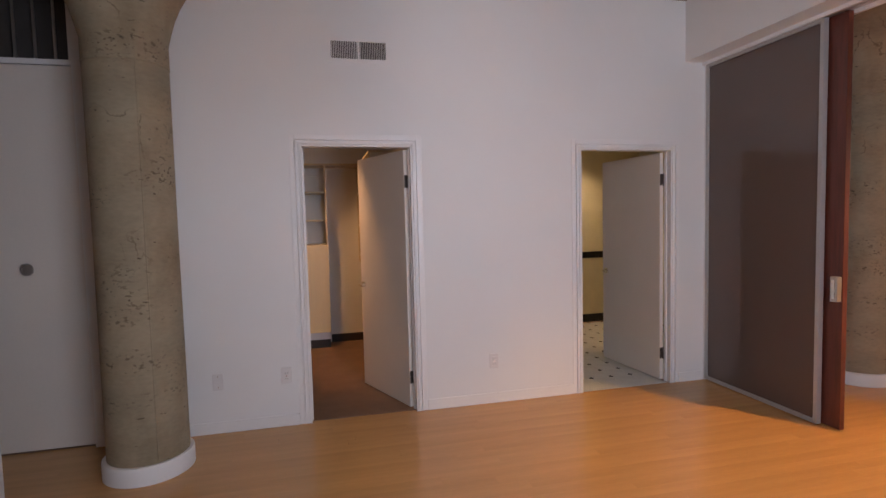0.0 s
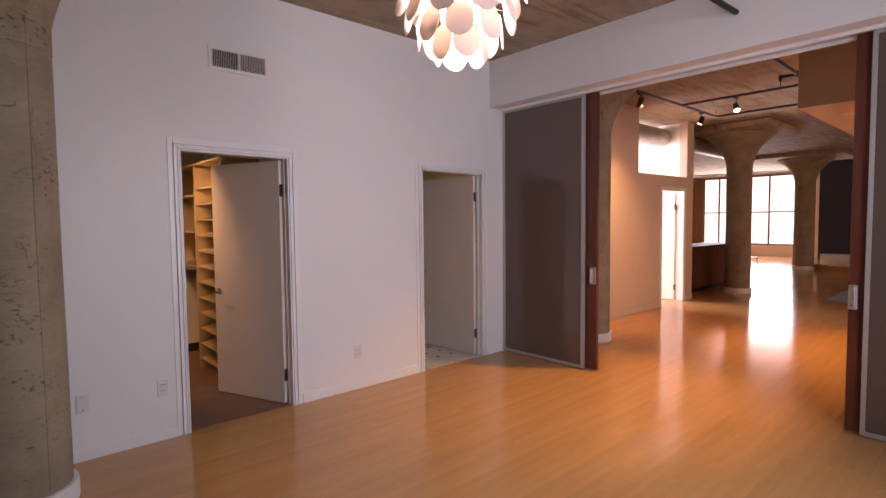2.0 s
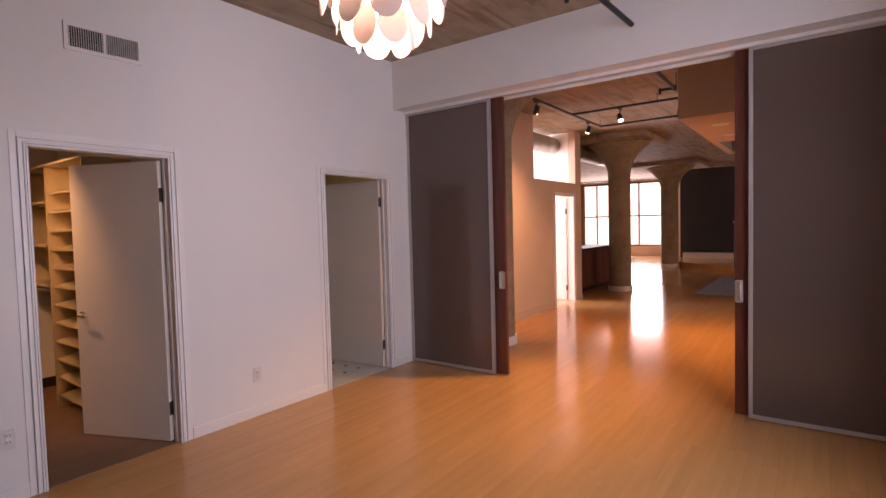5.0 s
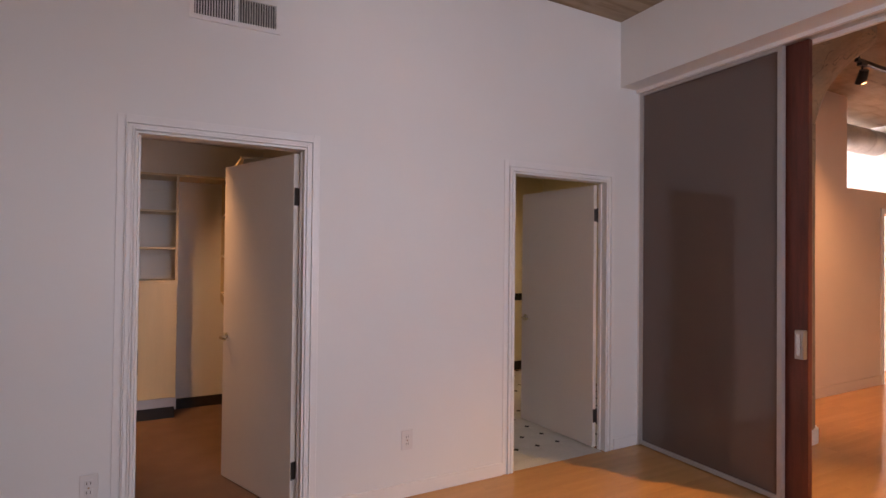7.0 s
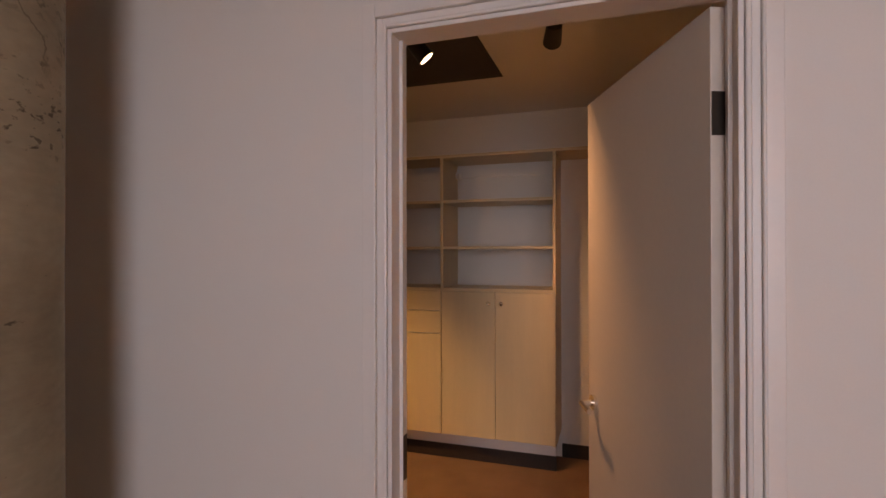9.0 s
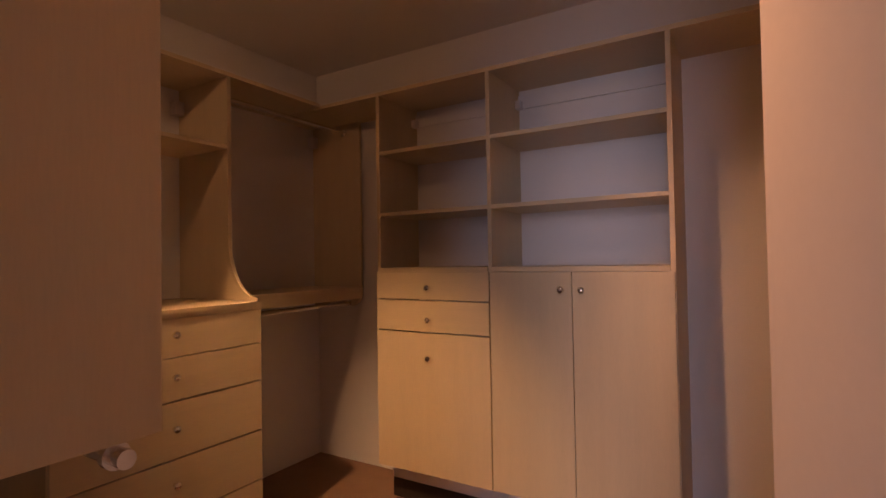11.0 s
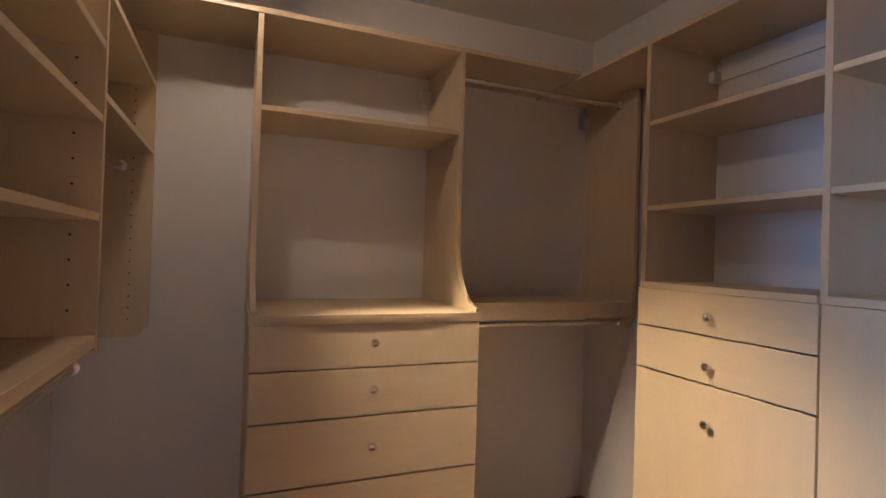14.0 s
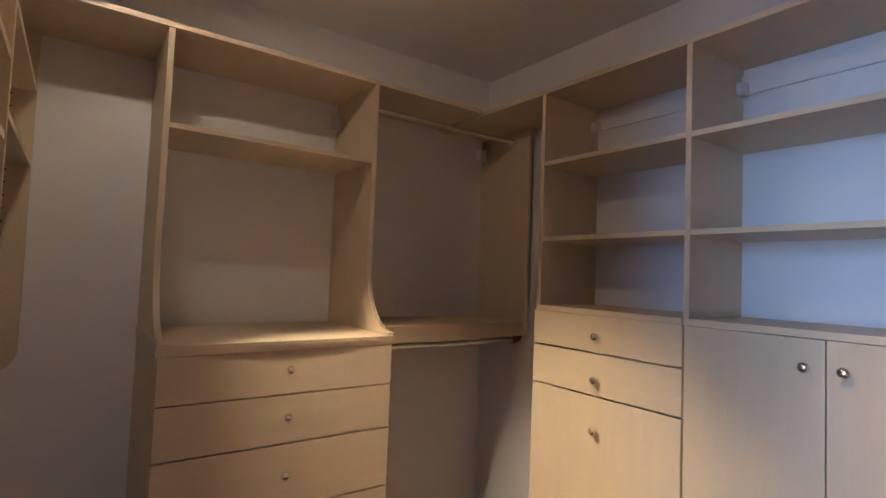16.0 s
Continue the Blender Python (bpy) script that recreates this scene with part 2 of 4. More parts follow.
def lathe(profile, seg=40, centre=(0, 0, 0)):
    """Turn (radius, height) pairs round the z axis."""
    bm = bmesh.new()
    rings = []
    for r, z in profile:
        rings.append([bm.verts.new((centre[0] + r * math.cos(2 * math.pi * i / seg), centre[1] + r * math.sin(2 * math.pi * i / seg), centre[2] + z)) for i in range(seg)])
    for a, b in zip(rings, rings[1:]):
        for i in range(seg):
            bm.faces.new((a[i], a[(i + 1) % seg], b[(i + 1) % seg], b[i]))
    bm.faces.new(rings[0][::-1])
    bm.faces.new(rings[-1])
    return bm


def plate(outline, axis, a, b):
    """Extrude a flat outline of (u, v) points along an axis from a to b."""
    bm = bmesh.new()

    def at(u, v, w):
        return {"x": (w, u, v), "y": (u, w, v), "z": (u, v, w)}[axis]
    one = [bm.verts.new(at(u, v, a)) for u, v in outline]
    two = [bm.verts.new(at(u, v, b)) for u, v in outline]
    bm.faces.new(one)
    bm.faces.new(two[::-1])
    k = len(one)
    for i in range(k):
        bm.faces.new((one[i], two[i], two[(i + 1) % k], one[(i + 1) % k]))
    bmesh.ops.recalc_face_normals(bm, faces=bm.faces)
    return bm


def mesh(name, bm, material, smooth=False):
    me = bpy.data.meshes.new(name)
    bm.normal_update()
    bm.to_mesh(me)
    bm.free()
    me.materials.append(material)
    if smooth:
        for p in me.polygons:
            p.use_smooth = True
        me.set_sharp_from_angle(angle=radians(40))
    return new(name, me)


def part(name, bm, material, parent, label="", smooth=False):
    ob = mesh(name, bm, material, smooth)
    ob.parent = parent
    return tagged(ob, label) if label else ob


def thing(name, label, category, at=(0, 0, 0), group=""):
    ob = new(name)
    ob.empty_display_size = 0.1
    ob.location = at
    return tagged(ob, label, category, group)


def structure(name, bm, material, label="", category="", smooth=False):
    return tagged(mesh(name, bm, material, smooth), label, category, "", "structure")


# ---- large structure ----
CEIL, YA, YB, YW = 3.31, 4.30, 4.42, 4.375
wall_north = structure("wall_north", boxes(
    (-1.38, 0.046, YA, YW, 0, CEIL), (0.046, 0.866, YA, YW, 2.066, CEIL), (0.866, 2.275, YA, YW, 0, CEIL),
    (2.275, 3.145, YA, YW, 2.055, CEIL), (3.145, 3.62, YA, YW, 0, CEIL),
    (-1.38, 0.02, YW, YB, 0, CEIL), (0.02, 0.91, YW, YB, 2.09, CEIL), (0.91, 2.25, YW, YB, 0, CEIL), (2.25, 3.20, YW, YB, 2.08, CEIL), (3.20, 3.62, YW, YB, 0, CEIL)), PAINT, "white painted plaster wall with two doorways", "wall")
structure("wall_corridor", boxes(
    (3.62, 7.72, YB - 0.02, YB + 0.12, 0, 2.285), (7.72, 8.62, YB - 0.02, YB + 0.12, 2.03, 2.285), (8.62, 9.0, YB - 0.02, YB + 0.12, 0, 2.285),
    (3.62, 6.9, YB - 0.02, YB + 0.12, 2.285, CEIL), (8.72, 9.0, YB - 0.02, YB + 0.12, 2.285, CEIL)), PEACH, "peach painted wall washed by warm spots", "wall")
structure("wall_header", boxes((3.283, 3.60, -0.12, YA, 2.80, CEIL)), PAINT, "white header beam over the sliding glass panels", "wall")
structure("wall_south", boxes((-4.6, 0.55, -0.27, -0.12, 0, CEIL), (2.25, 3.62, -0.27, -0.12, 0, CEIL), (0.55, 2.25, -0.27, -0.12, 0, 0.65), (0.55, 2.25, -0.27, -0.12, 2.85, CEIL)), PAINT, "white plaster wall with a wide window", "wall")
structure("wall_west", boxes((-4.6, -4.45, -0.12, 4.6, 0, CEIL)), PAINT, "white plaster wall", "wall")
structure("wall_stub", boxes((-4.45, -1.60, 3.55, 3.68, 0, CEIL)), PAINT, "white partition wall end", "wall")
structure("ceiling", boxes((-4.6, 9.0, -6, 8.1, CEIL, CEIL + 0.2), (9.0, 22.2, -6, 10.2, CEIL + 0.02, CEIL + 0.25)), CEILC, "rough board-marked concrete ceiling", "ceiling")
structure("floor_base", boxes((-4.6, 22.2, -6, YB, -0.2, -0.018), (9.0, 22.2, YB, 10.2, -0.2, -0.018), (4.66, 9.0, YB, 8.1, -0.2, -0.02)), GAP, "dark floor base under the boards", "floor")
# loft enclosure
structure("wall_loft_east", boxes((22.0, 22.2, 4.5, 5.9, 0, CEIL), (22.0, 22.2, 5.9, 9.6, 0, 0.45), (22.0, 22.2, 5.9, 9.6, 3.2, CEIL), (22.0, 22.2, 9.6, 10.2, 0, CEIL)), PEACH, "loft wall below and around the windows", "wall")
structure("wall_loft_dark", boxes((19.0, 19.15, -6, 4.55, 0, CEIL)), NAVY, "dark slate painted wall", "wall")
structure("wall_loft_north", boxes((9.0, 22.2, 10.05, 10.2, 0, CEIL), (8.88, 9.0, YB + 0.12, 10.2, 0, CEIL)), PAINT, "white loft wall", "wall")
structure("wall_loft_south", boxes((3.62, 7.5, -6, -5.9, 0, CEIL), (14.5, 19.15, -6, -5.9, 0, CEIL), (7.5, 14.5, -6, -5.9, 0, 0.6), (7.5, 14.5, -6, -5.9, 2.9, CEIL)), PAINT, "unseen white loft wall with added windows", "wall")
structure("wall_loft_west", boxes((3.50, 3.62, -6, -0.27, 0, CEIL)), PAINT, "white wall beside the sliding panels", "wall")
structure("wall_side_room", boxes((4.66, 4.78, YB + 0.12, 8.1, 0, CEIL), (4.78, 5.6, 8.0, 8.1, 0, CEIL), (8.8, 8.88, YB + 0.12, 8.1, 0, CEIL), (5.6, 8.8, 8.0, 8.1, 0, 0.7), (5.6, 8.8, 8.0, 8.1, 3.0, CEIL)), PAINT, "white walls of a bright side room", "wall")
structure("soffit", boxes((5.0, 7.18, -5.9, 1.78, 2.60, CEIL), (7.18, 8.60, 1.70, 1.78, 2.60, CEIL), (8.60, 8.85, -5.9, 1.78, 2.60, CEIL), (7.18, 8.60, -5.9, -1.2, 2.60, CEIL)), PEACH, "peach boxed soffit with recessed lights and a stairwell opening", "soffit")
structure("soffit_lining", boxes((7.18, 7.19, -1.19, 1.69, 2.61, CEIL), (8.59, 8.60, -1.19, 1.69, 2.61, CEIL), (7.19, 8.59, 1.69, 1.70, 2.61, CEIL), (7.19, 8.59, -1.2, -1.19, 2.61, CEIL)), mat("slate_blue_wall_paint", (0.20, 0.23, 0.27), 0.6, var=0.05, scale=2), "slate blue lining of the soffit opening", "soffit")
structure("wall_stair", boxes((5.46, 5.62, -5.9, 1.16, 0, 2.60)), PEACH, "peach wall end under the soffit", "wall")
structure("floor_side_room", boxes((4.66, 9.0, YB, 8.1, -0.02, -0.001)), FLOORW, "maple floor of the side room", "floor")
# closet shell
CX0, CX1, CY0, CY1, CZ = -2.0, 1.0, YB, 6.86, 2.52
structure("wall_closet_back", boxes((CX0 - 0.1, CX1 + 0.1, CY1, CY1 + 0.1, 0, CZ + 0.1)), PAINT, "white closet back wall", "wall")
structure("wall_closet_west", boxes((CX0 - 0.1, CX0, CY0, CY1, 0, CZ + 0.1)), PAINT, "white closet side wall", "wall")
structure("wall_closet_east", boxes((CX1, CX1 + 0.1, CY0, CY1, 0, CZ + 0.1)), PAINT, "white closet side wall", "wall")
structure("wall_closet_front", boxes((CX0 - 0.1, -1.38, 4.417, 4.424, 0, CZ + 0.1)), PAINT, "white closet wall", "wall")
structure("ceiling_closet", boxes((CX0 - 0.1, CX1 + 0.1, CY0, CY1 + 0.1, CZ, CZ + 0.1)), PAINT, "white closet ceiling", "ceiling")
structure("floor_closet", boxes((CX0 - 0.1, CX1 + 0.1, YA + 0.03, CY1, -0.12, 0.002)), CARPET, "tan carpet on the closet floor", "carpet")
# bathroom shell
structure("wall_bath", boxes((1.1, 1.9, 6.9, 7.0, 0, CZ), (1.9, 4.65, 6.9, 7.0, 0, CZ), (1.1, 1.15, YB, 6.9, 0, CZ), (4.6, 4.65, YB + 0.12, 6.9, 0, CZ)), CREAMT, "cream tiled bathroom wall", "wall")
structure("ceiling_bath", boxes((1.1, 4.65, YB, 7.0, CZ, CZ + 0.1)), PAINT, "white bathroom ceiling", "ceiling")
structure("bath_wall_bands", boxes((1.15, 4.6, 6.885, 6.9, 0.90, 0.99), (1.15, 4.6, 6.88, 6.9, 0.0, 0.11)), TILEB, "black tile bands on the bathroom wall", "tile band")
structure("floor_bath", boxes((1.1, 3.62, YA + 0.02, YB + 0.13, -0.12, -0.006), (1.1, 4.65, YB + 0.13, 7.0, -0.12, -0.006)), GAP, "dark grout under bathroom tiles", "floor")


def casing(name, x0, x1, top, label):
    """Door casing of a doorway: thin flat outer board, then a moulded frame of ridge, hollow and bead, then the jamb lining."""
    a, b, t = x0 + 0.012, x1 - 0.012, top - 0.012

    def ring(near, far, proud, back=YA):
        return [(a - far, a - near, YA - proud, back, 0, t + far), (b + near, b + far, YA - proud, back, 0, t + far), (a - near, b + near, YA - proud, back, t + near, t + far)]
    c = structure(name, boxes(*ring(0.052, 0.088, 0.006), bevel=0.002), TRIM, label, "door casing")
    part("ridge", boxes(*ring(0.044, 0.0515, 0.020), bevel=0.003), TRIM, c, "raised outer ridge of the frame")
    part("hollow", boxes(*ring(0.026, 0.0435, 0.009), bevel=0.002), TRIM, c)
    part("bead", boxes(*ring(0.014, 0.0255, 0.016), bevel=0.004), TRIM, c)
    part("jamb", boxes((x0, a, YA - 0.012, YW + 0.002, 0, top), (b, x1, YA - 0.012, YW + 0.002, 0, top), (a, b, YA - 0.012, YW + 0.002, t, top), bevel=0.002), TRIM, c)
    part("stop", boxes((a, a + 0.009, YA + 0.04, YA + 0.068, 0, t), (b - 0.009, b, YA + 0.04, YA + 0.068, 0, t)), TRIM, c)
    return c


casing("trim_closet_door", 0.046, 0.866, 2.066, "white stepped door casing of the closet")
part("strike_plate", boxes((0.066, 0.0685, YA + 0.042, YA + 0.066, 0.87, 0.99), bevel=0.0008), HINGE, bpy.data.objects["trim_closet_door"], "dark metal strike plate")
casing("trim_bath_door", 2.275, 3.145, 2.055, "white stepped door casing of the bathroom")


def lever(parent, u, v, z, side, ax, material=CHROME):
    """Rose and lever handle on a door leaf."""
    part("handle", rods(((u, v, z), (u, v + side * 0.012, z), 0.028), ((u, v + side * 0.010, z), (u, v + side * 0.055, z), 0.010), ((u, v + side * 0.052, z), (u + ax * 0.095, v + side * 0.056, z - 0.004), 0.009, ), seg=16), material, parent, "brushed nickel lever handle", True)


def swing_door(name, hinge, angle, width, height, label):
    """Flush door leaf hinged at the right jamb; local x runs from hinge to free edge."""
    d = thing(name, label, "door", (hinge[0], hinge[1], 0))
    d.rotation_euler = (0, 0, radians(angle))
    part("leaf", boxes((0.004, width, 0.0, 0.036, 0.012, height), bevel=0.002), DOORP, d)
    for s in (-1, 1):
        lever(d, width - 0.065, 0.0 if s < 0 else 0.036, 0.93, s, -1)
    for z in (0.25, 1.80):
        h = part("hinge", boxes((0.0, 0.0035, 0.002, 0.034, z - 0.05, z + 0.05), (-0.014, 0.0, -0.003, 0.003, z - 0.05, z + 0.05)), HINGE, d, "dark metal butt hinge")
        part("pin", rods(((0.0, -0.006, z - 0.055), (0.0, -0.006, z + 0.055), 0.008)), HINGE, h)
    return d


closet_door = swing_door("door_1", (0.850, 4.380), 112.6, 0.79, 2.045, "cream painted flush door standing open into the closet")
bath_door = swing_door("door_2", (3.128, 4.380), 95.0, 0.83, 2.035, "cream painted flush door standing open into the bathroom")


# ---- sliding glass panels ----
def glass_panel(name, y0, y1, x, lead, label):
    """Tall smoked glass sliding panel in an aluminium frame; lead is the side of its wooden leading edge."""
    t = thing(name, label, "sliding panel", (x, (y0 + y1) / 2, 0), "sliding glass panels")
    a, b = y0 - (y0 + y1) / 2, y1 - (y0 + y1) / 2
    w = 0.028
    part("stile", boxes((-0.02, 0.02, a, a + w, 0.012, 2.782), bevel=0.002), FRAME, t)
    part("stile", boxes((-0.02, 0.02, b - w, b, 0.012, 2.782), bevel=0.002), FRAME, t)
    part("rail", boxes((-0.02, 0.02, a + w, b - w, 2.754, 2.782)), FRAME, t)
    part("rail", boxes((-0.02, 0.02, a + w, b - w, 0.012, 0.040)), FRAME, t)
    part("pane", boxes((-0.005, 0.005, a + w, b - w, 0.040, 2.754)), SMOKE, t, "smoked brown glass pane")
    e = a if lead < 0 else b
    return t, e


def wood_panel(name, y0, y1, x, edge, label):
    """Mahogany framed panel that slides behind the glass one."""
    t = thing(name, label, "sliding panel", (x, (y0 + y1) / 2, 0), "sliding glass panels")
    a, b = y0 - (y0 + y1) / 2, y1 - (y0 + y1) / 2
    w = 0.14
    part("stile", boxes((-0.02, 0.02, a, a + w, 0.012, 2.785), bevel=0.002), REDWOOD, t)
    part("stile", boxes((-0.02, 0.02, b - w, b, 0.012, 2.785), bevel=0.002), REDWOOD, t)
    part("rail", boxes((-0.019, 0.019, a + w, b - w, 2.70, 2.785)), REDWOOD, t)
    part("rail", boxes((-0.019, 0.019, a + w, b - w, 0.012, 0.12)), REDWOOD, t)
    part("pane", boxes((-0.005, 0.005, a + w, b - w, 0.12, 2.70)), SMOKE, t, "smoked brown glass pane")
    c = a if edge < 0 else b
    s = 1 if edge < 0 else -1
    h = part("handle", boxes((-0.062, -0.021, c + s * 0.005 if s > 0 else c - 0.055, c + 0.055 if s > 0 else c - 0.005, 0.885, 1.055), bevel=0.004), STEEL, t, "satin aluminium pull plate")
    part("pull", boxes((-0.068, -0.062, c + s * 0.018 if s > 0 else c - 0.042, c + 0.042 if s > 0 else c - 0.018, 0.905, 1.035), bevel=0.002), CHROME, h)
    return t


glass_panel("glass_panel", 3.21, 4.285, 3.50, -1, "smoked glass sliding panel in a slim aluminium frame")
wood_panel("wood_panel", 3.09, 4.285, 3.555, -1, "mahogany framed panel behind the sliding glass panel")
glass_panel("glass_panel", -0.10, 0.99, 3.50, 1, "smoked glass sliding panel in a slim aluminium frame")
wood_panel("wood_panel", -0.10, 1.085, 3.555, 1, "mahogany framed panel behind the sliding glass panel")
structure("panel_track", boxes((3.478, 3.522, -0.12, 4.295, 2.786, 2.80), (3.535, 3.577, -0.12, 4.295, 2.788, 2.80), bevel=0.0), STEEL, "aluminium ceiling track of the sliding panels", "track")
structure("panel_trim", boxes((3.45, 3.475, -0.12, 4.295, 2.775, 2.80), (3.585, 3.61, -0.12, 4.295, 2.765, 2.80), (3.48, 3.62, 4.286, 4.299, 0, 2.785), (3.46, 3.60, -0.119, -0.104, 0, 2.785)), TRIM, "white trim round the wide opening", "trim")
structure("baseboard", boxes((-1.38, -0.032, YA - 0.012, YA, 0, 0.085), (0.944, 2.197, YA - 0.012, YA, 0, 0.085), (3.223, 3.47, YA - 0.012, YA, 0, 0.085), bevel=0.003), TRIM, "low white baseboard along the wall", "baseboard")
structure("baseboard", boxes((3.62, 7.72, YB - 0.034, YB - 0.02, 0, 0.11), (8.62, 9.0, YB - 0.034, YB - 0.02, 0, 0.11), bevel=0.003), PEACH, "peach painted baseboard", "baseboard")


# ---- columns ----
def column(x, y, r, top, cap, label, base=True):
    t = thing("concrete_column", label, "column", (x, y, 0), "round concrete columns")
    prof = [(r, 0.0), (r, 0.6), (r * 0.985, 1.4)]
    for z in (2.44,):
        prof += [(r * 0.99, z - 0.012), (r * 0.99 - 0.004, z - 0.004), (r * 0.99 - 0.004, z + 0.004), (r * 0.99 + 0.003, z + 0.01)]
    prof += [(r, top - 0.72)]
    for i in range(1, 8):
        a = i / 7
        prof.append((r + (cap - r) * (0.35 * a + 0.65 * a ** 3), top - 0.72 + 0.60 * a))
    prof += [(cap, top)]
    part("shaft", lathe(prof, 48), CONC, t, "pitted raw concrete shaft with flared capital", True)
    a = radians(-62)
    part("form_seam", rods(*[((r * k * math.cos(a), r * k * math.sin(a), z0), (r * q * math.cos(a), r * q * math.sin(a), z1), 0.0035) for k, q, z0, z1 in ((1.0, 1.0, 0.0, 0.62), (1.0, 0.987, 0.62, 1.4), (0.987, 1.0, 1.4, top - 0.72))], seg=6), CONC, t, "thin vertical formwork seam")
    if base:
        part("base_ring", lathe([(r + 0.004, 0), (r + 0.026, 0), (r + 0.026, 0.10), (r + 0.02, 0.108), (r + 0.004, 0.108)], 48), TRIM, t, "white painted curved base", True)
    return t


column(-0.915, 3.865, 0.228, CEIL, 0.62, "rough pitted concrete column with a white base")
column(4.75, 3.92, 0.235, CEIL, 0.62, "rough concrete column beside the peach wall")
column(10.50, 4.10, 0.235, CEIL, 0.64, "concrete column with a wide flared capital")
column(16.9, 4.45, 0.26, CEIL, 0.70, "concrete column with a wide flared capital near the windows")
structure("drop_panel", boxes((9.5, 11.5, 3.3, 5.1, CEIL - 0.09, CEIL + 0.01), (15.8, 18.0, 3.4, 5.5, CEIL - 0.09, CEIL + 0.01)), CEILC, "thick concrete drop panels over the columns", "ceiling panel")

# ---- wall fittings ----


def vent(x0, x1, z0, z1):
    t = thing("wall_vent", "white metal supply air grille high on the wall", "vent", ((x0 + x1) / 2, YA, (z0 + z1) / 2))
    w, h = (x1 - x0) / 2, (z1 - z0) / 2
    f = 0.024
    part("frame", boxes((-w, w, -0.014, 0, h - f, h), (-w, w, -0.014, 0, -h, -h + f), (-w, -w + f, -0.014, 0, -h + f, h - f), (w - f, w, -0.014, 0, -h + f, h - f), (-0.008, 0.008, -0.012, 0, -h + f, h - f)), TRIM, t)
    # sheet coloured dark for the shade behind the slats
    part("backing", boxes((-w + f, w - f, -0.003, -0.001, -h + f, h - f)), RECESS_SHADE, t)
    first = None
    k = 0
    for side in (-1, 1):
        lo, hi = (-w + f, -0.008) if side < 0 else (0.008, w - f)
        n = 15
        for i in range(n):
            x = lo + (i + 0.5) * (hi - lo) / n
            if first is None:
                bm = bmesh.new()
                box(bm, -0.0008, 0.0008, -0.005, 0.005, -h + f, h - f)
                first = part("slat", bm, TRIM, t)
                o = first
            else:
                o = new("slat", first.data)
                o.parent = t
            o.location = (x, -0.008, 0)
            o.rotation_euler = (0, 0, radians(-34 if side < 0 else 24))
    return t


vent(0.268, 0.716, 2.668, 2.842)


def outlet(x, z, label, double=False):
    t = thing("wall_outlet", label, "outlet", (x, YA, z))
    part("plate", boxes((-0.037, 0.037, -0.007, 0, -0.06, 0.06), bevel=0.003), PLASTIC, t)
    for dz in (-0.021, 0.021):
        s = part("socket", boxes((-0.017, 0.017, -0.010, -0.006, dz - 0.015, dz + 0.015), bevel=0.003), PLASTIC, t)
        # slots are thin dark pieces, their inner shade given as colour
        part("slot", boxes((-0.009, -0.006, -0.0105, -0.0098, dz - 0.006, dz + 0.006), (0.006, 0.009, -0.0105, -0.0098, dz - 0.006, dz + 0.006)), RECESS_SHADE, s)
    part("screw", rods(((0, -0.0105, 0), (0, -0.006, 0), 0.004)), CHROME, t)
    return t


outlet(1.498, 0.345, "ivory duplex wall outlet above the baseboard")
outlet(-0.115, 0.378, "ivory duplex wall outlet beside the closet door")
_bl = thing("blank_plate", "blank ivory cover plate on the wall", "cover plate", (-0.585, YA, 0.375))
part("plate", boxes((-0.036, 0.036, -0.007, 0, -0.06, 0.06), bevel=0.003), PLASTIC, _bl)
for _s in (0.04, -0.04):
    part("screw", rods(((0, -0.009, _s), (0, -0.006, _s), 0.004)), CHROME, _bl)

# sliding door and barred clerestory past the column
_sd = thing("sliding_door", "grey-white flush sliding door with a round pull", "door", (-2.1, 4.345, 0))
part("leaf", boxes((-0.75, 0.74, -0.02, 0.02, 0.01, 2.57), bevel=0.003), DOORP, _sd)
part("pull", lathe([(0.0, 0), (0.035, 0), (0.042, 0.006), (0.042, 0.01), (0.03, 0.011), (0.028, 0.004), (0, 0.004)], 24), STEEL, _sd, "round flush pull", True)
_sd.children[-1].matrix_basis = Matrix.Translation((0.375, -0.018, 1.236)) @ Matrix.Rotation(radians(90), 4, "X")
structure("clerestory_frame", boxes((-4.45, -1.38, YA + 0.02, 4.39, 2.575, 2.61), (-4.45, -1.38, YA + 0.02, 4.39, CEIL - 0.03, CEIL), (-1.40, -1.37, YA + 0.02, 4.39, 2.61, CEIL)), TRIM, "white frame of the barred clerestory", "frame")
# flat sheet painted dark in place of the unlit room behind the bars
structure("clerestory_backing", boxes((-4.45, -1.382, 4.395, 4.415, 0, CEIL)), RECESS_SHADE, "dark painted sheet standing in for the unlit space behind the clerestory", "wall")
for _i in range(12):
    tagged(mesh("clerestory_bar", boxes((-1.49 - _i * 0.115, -1.478 - _i * 0.115, YA + 0.04, YA + 0.055, 2.61, CEIL - 0.03)), STEEL), "slim grey vertical bar of the clerestory", "bar", "clerestory bars")


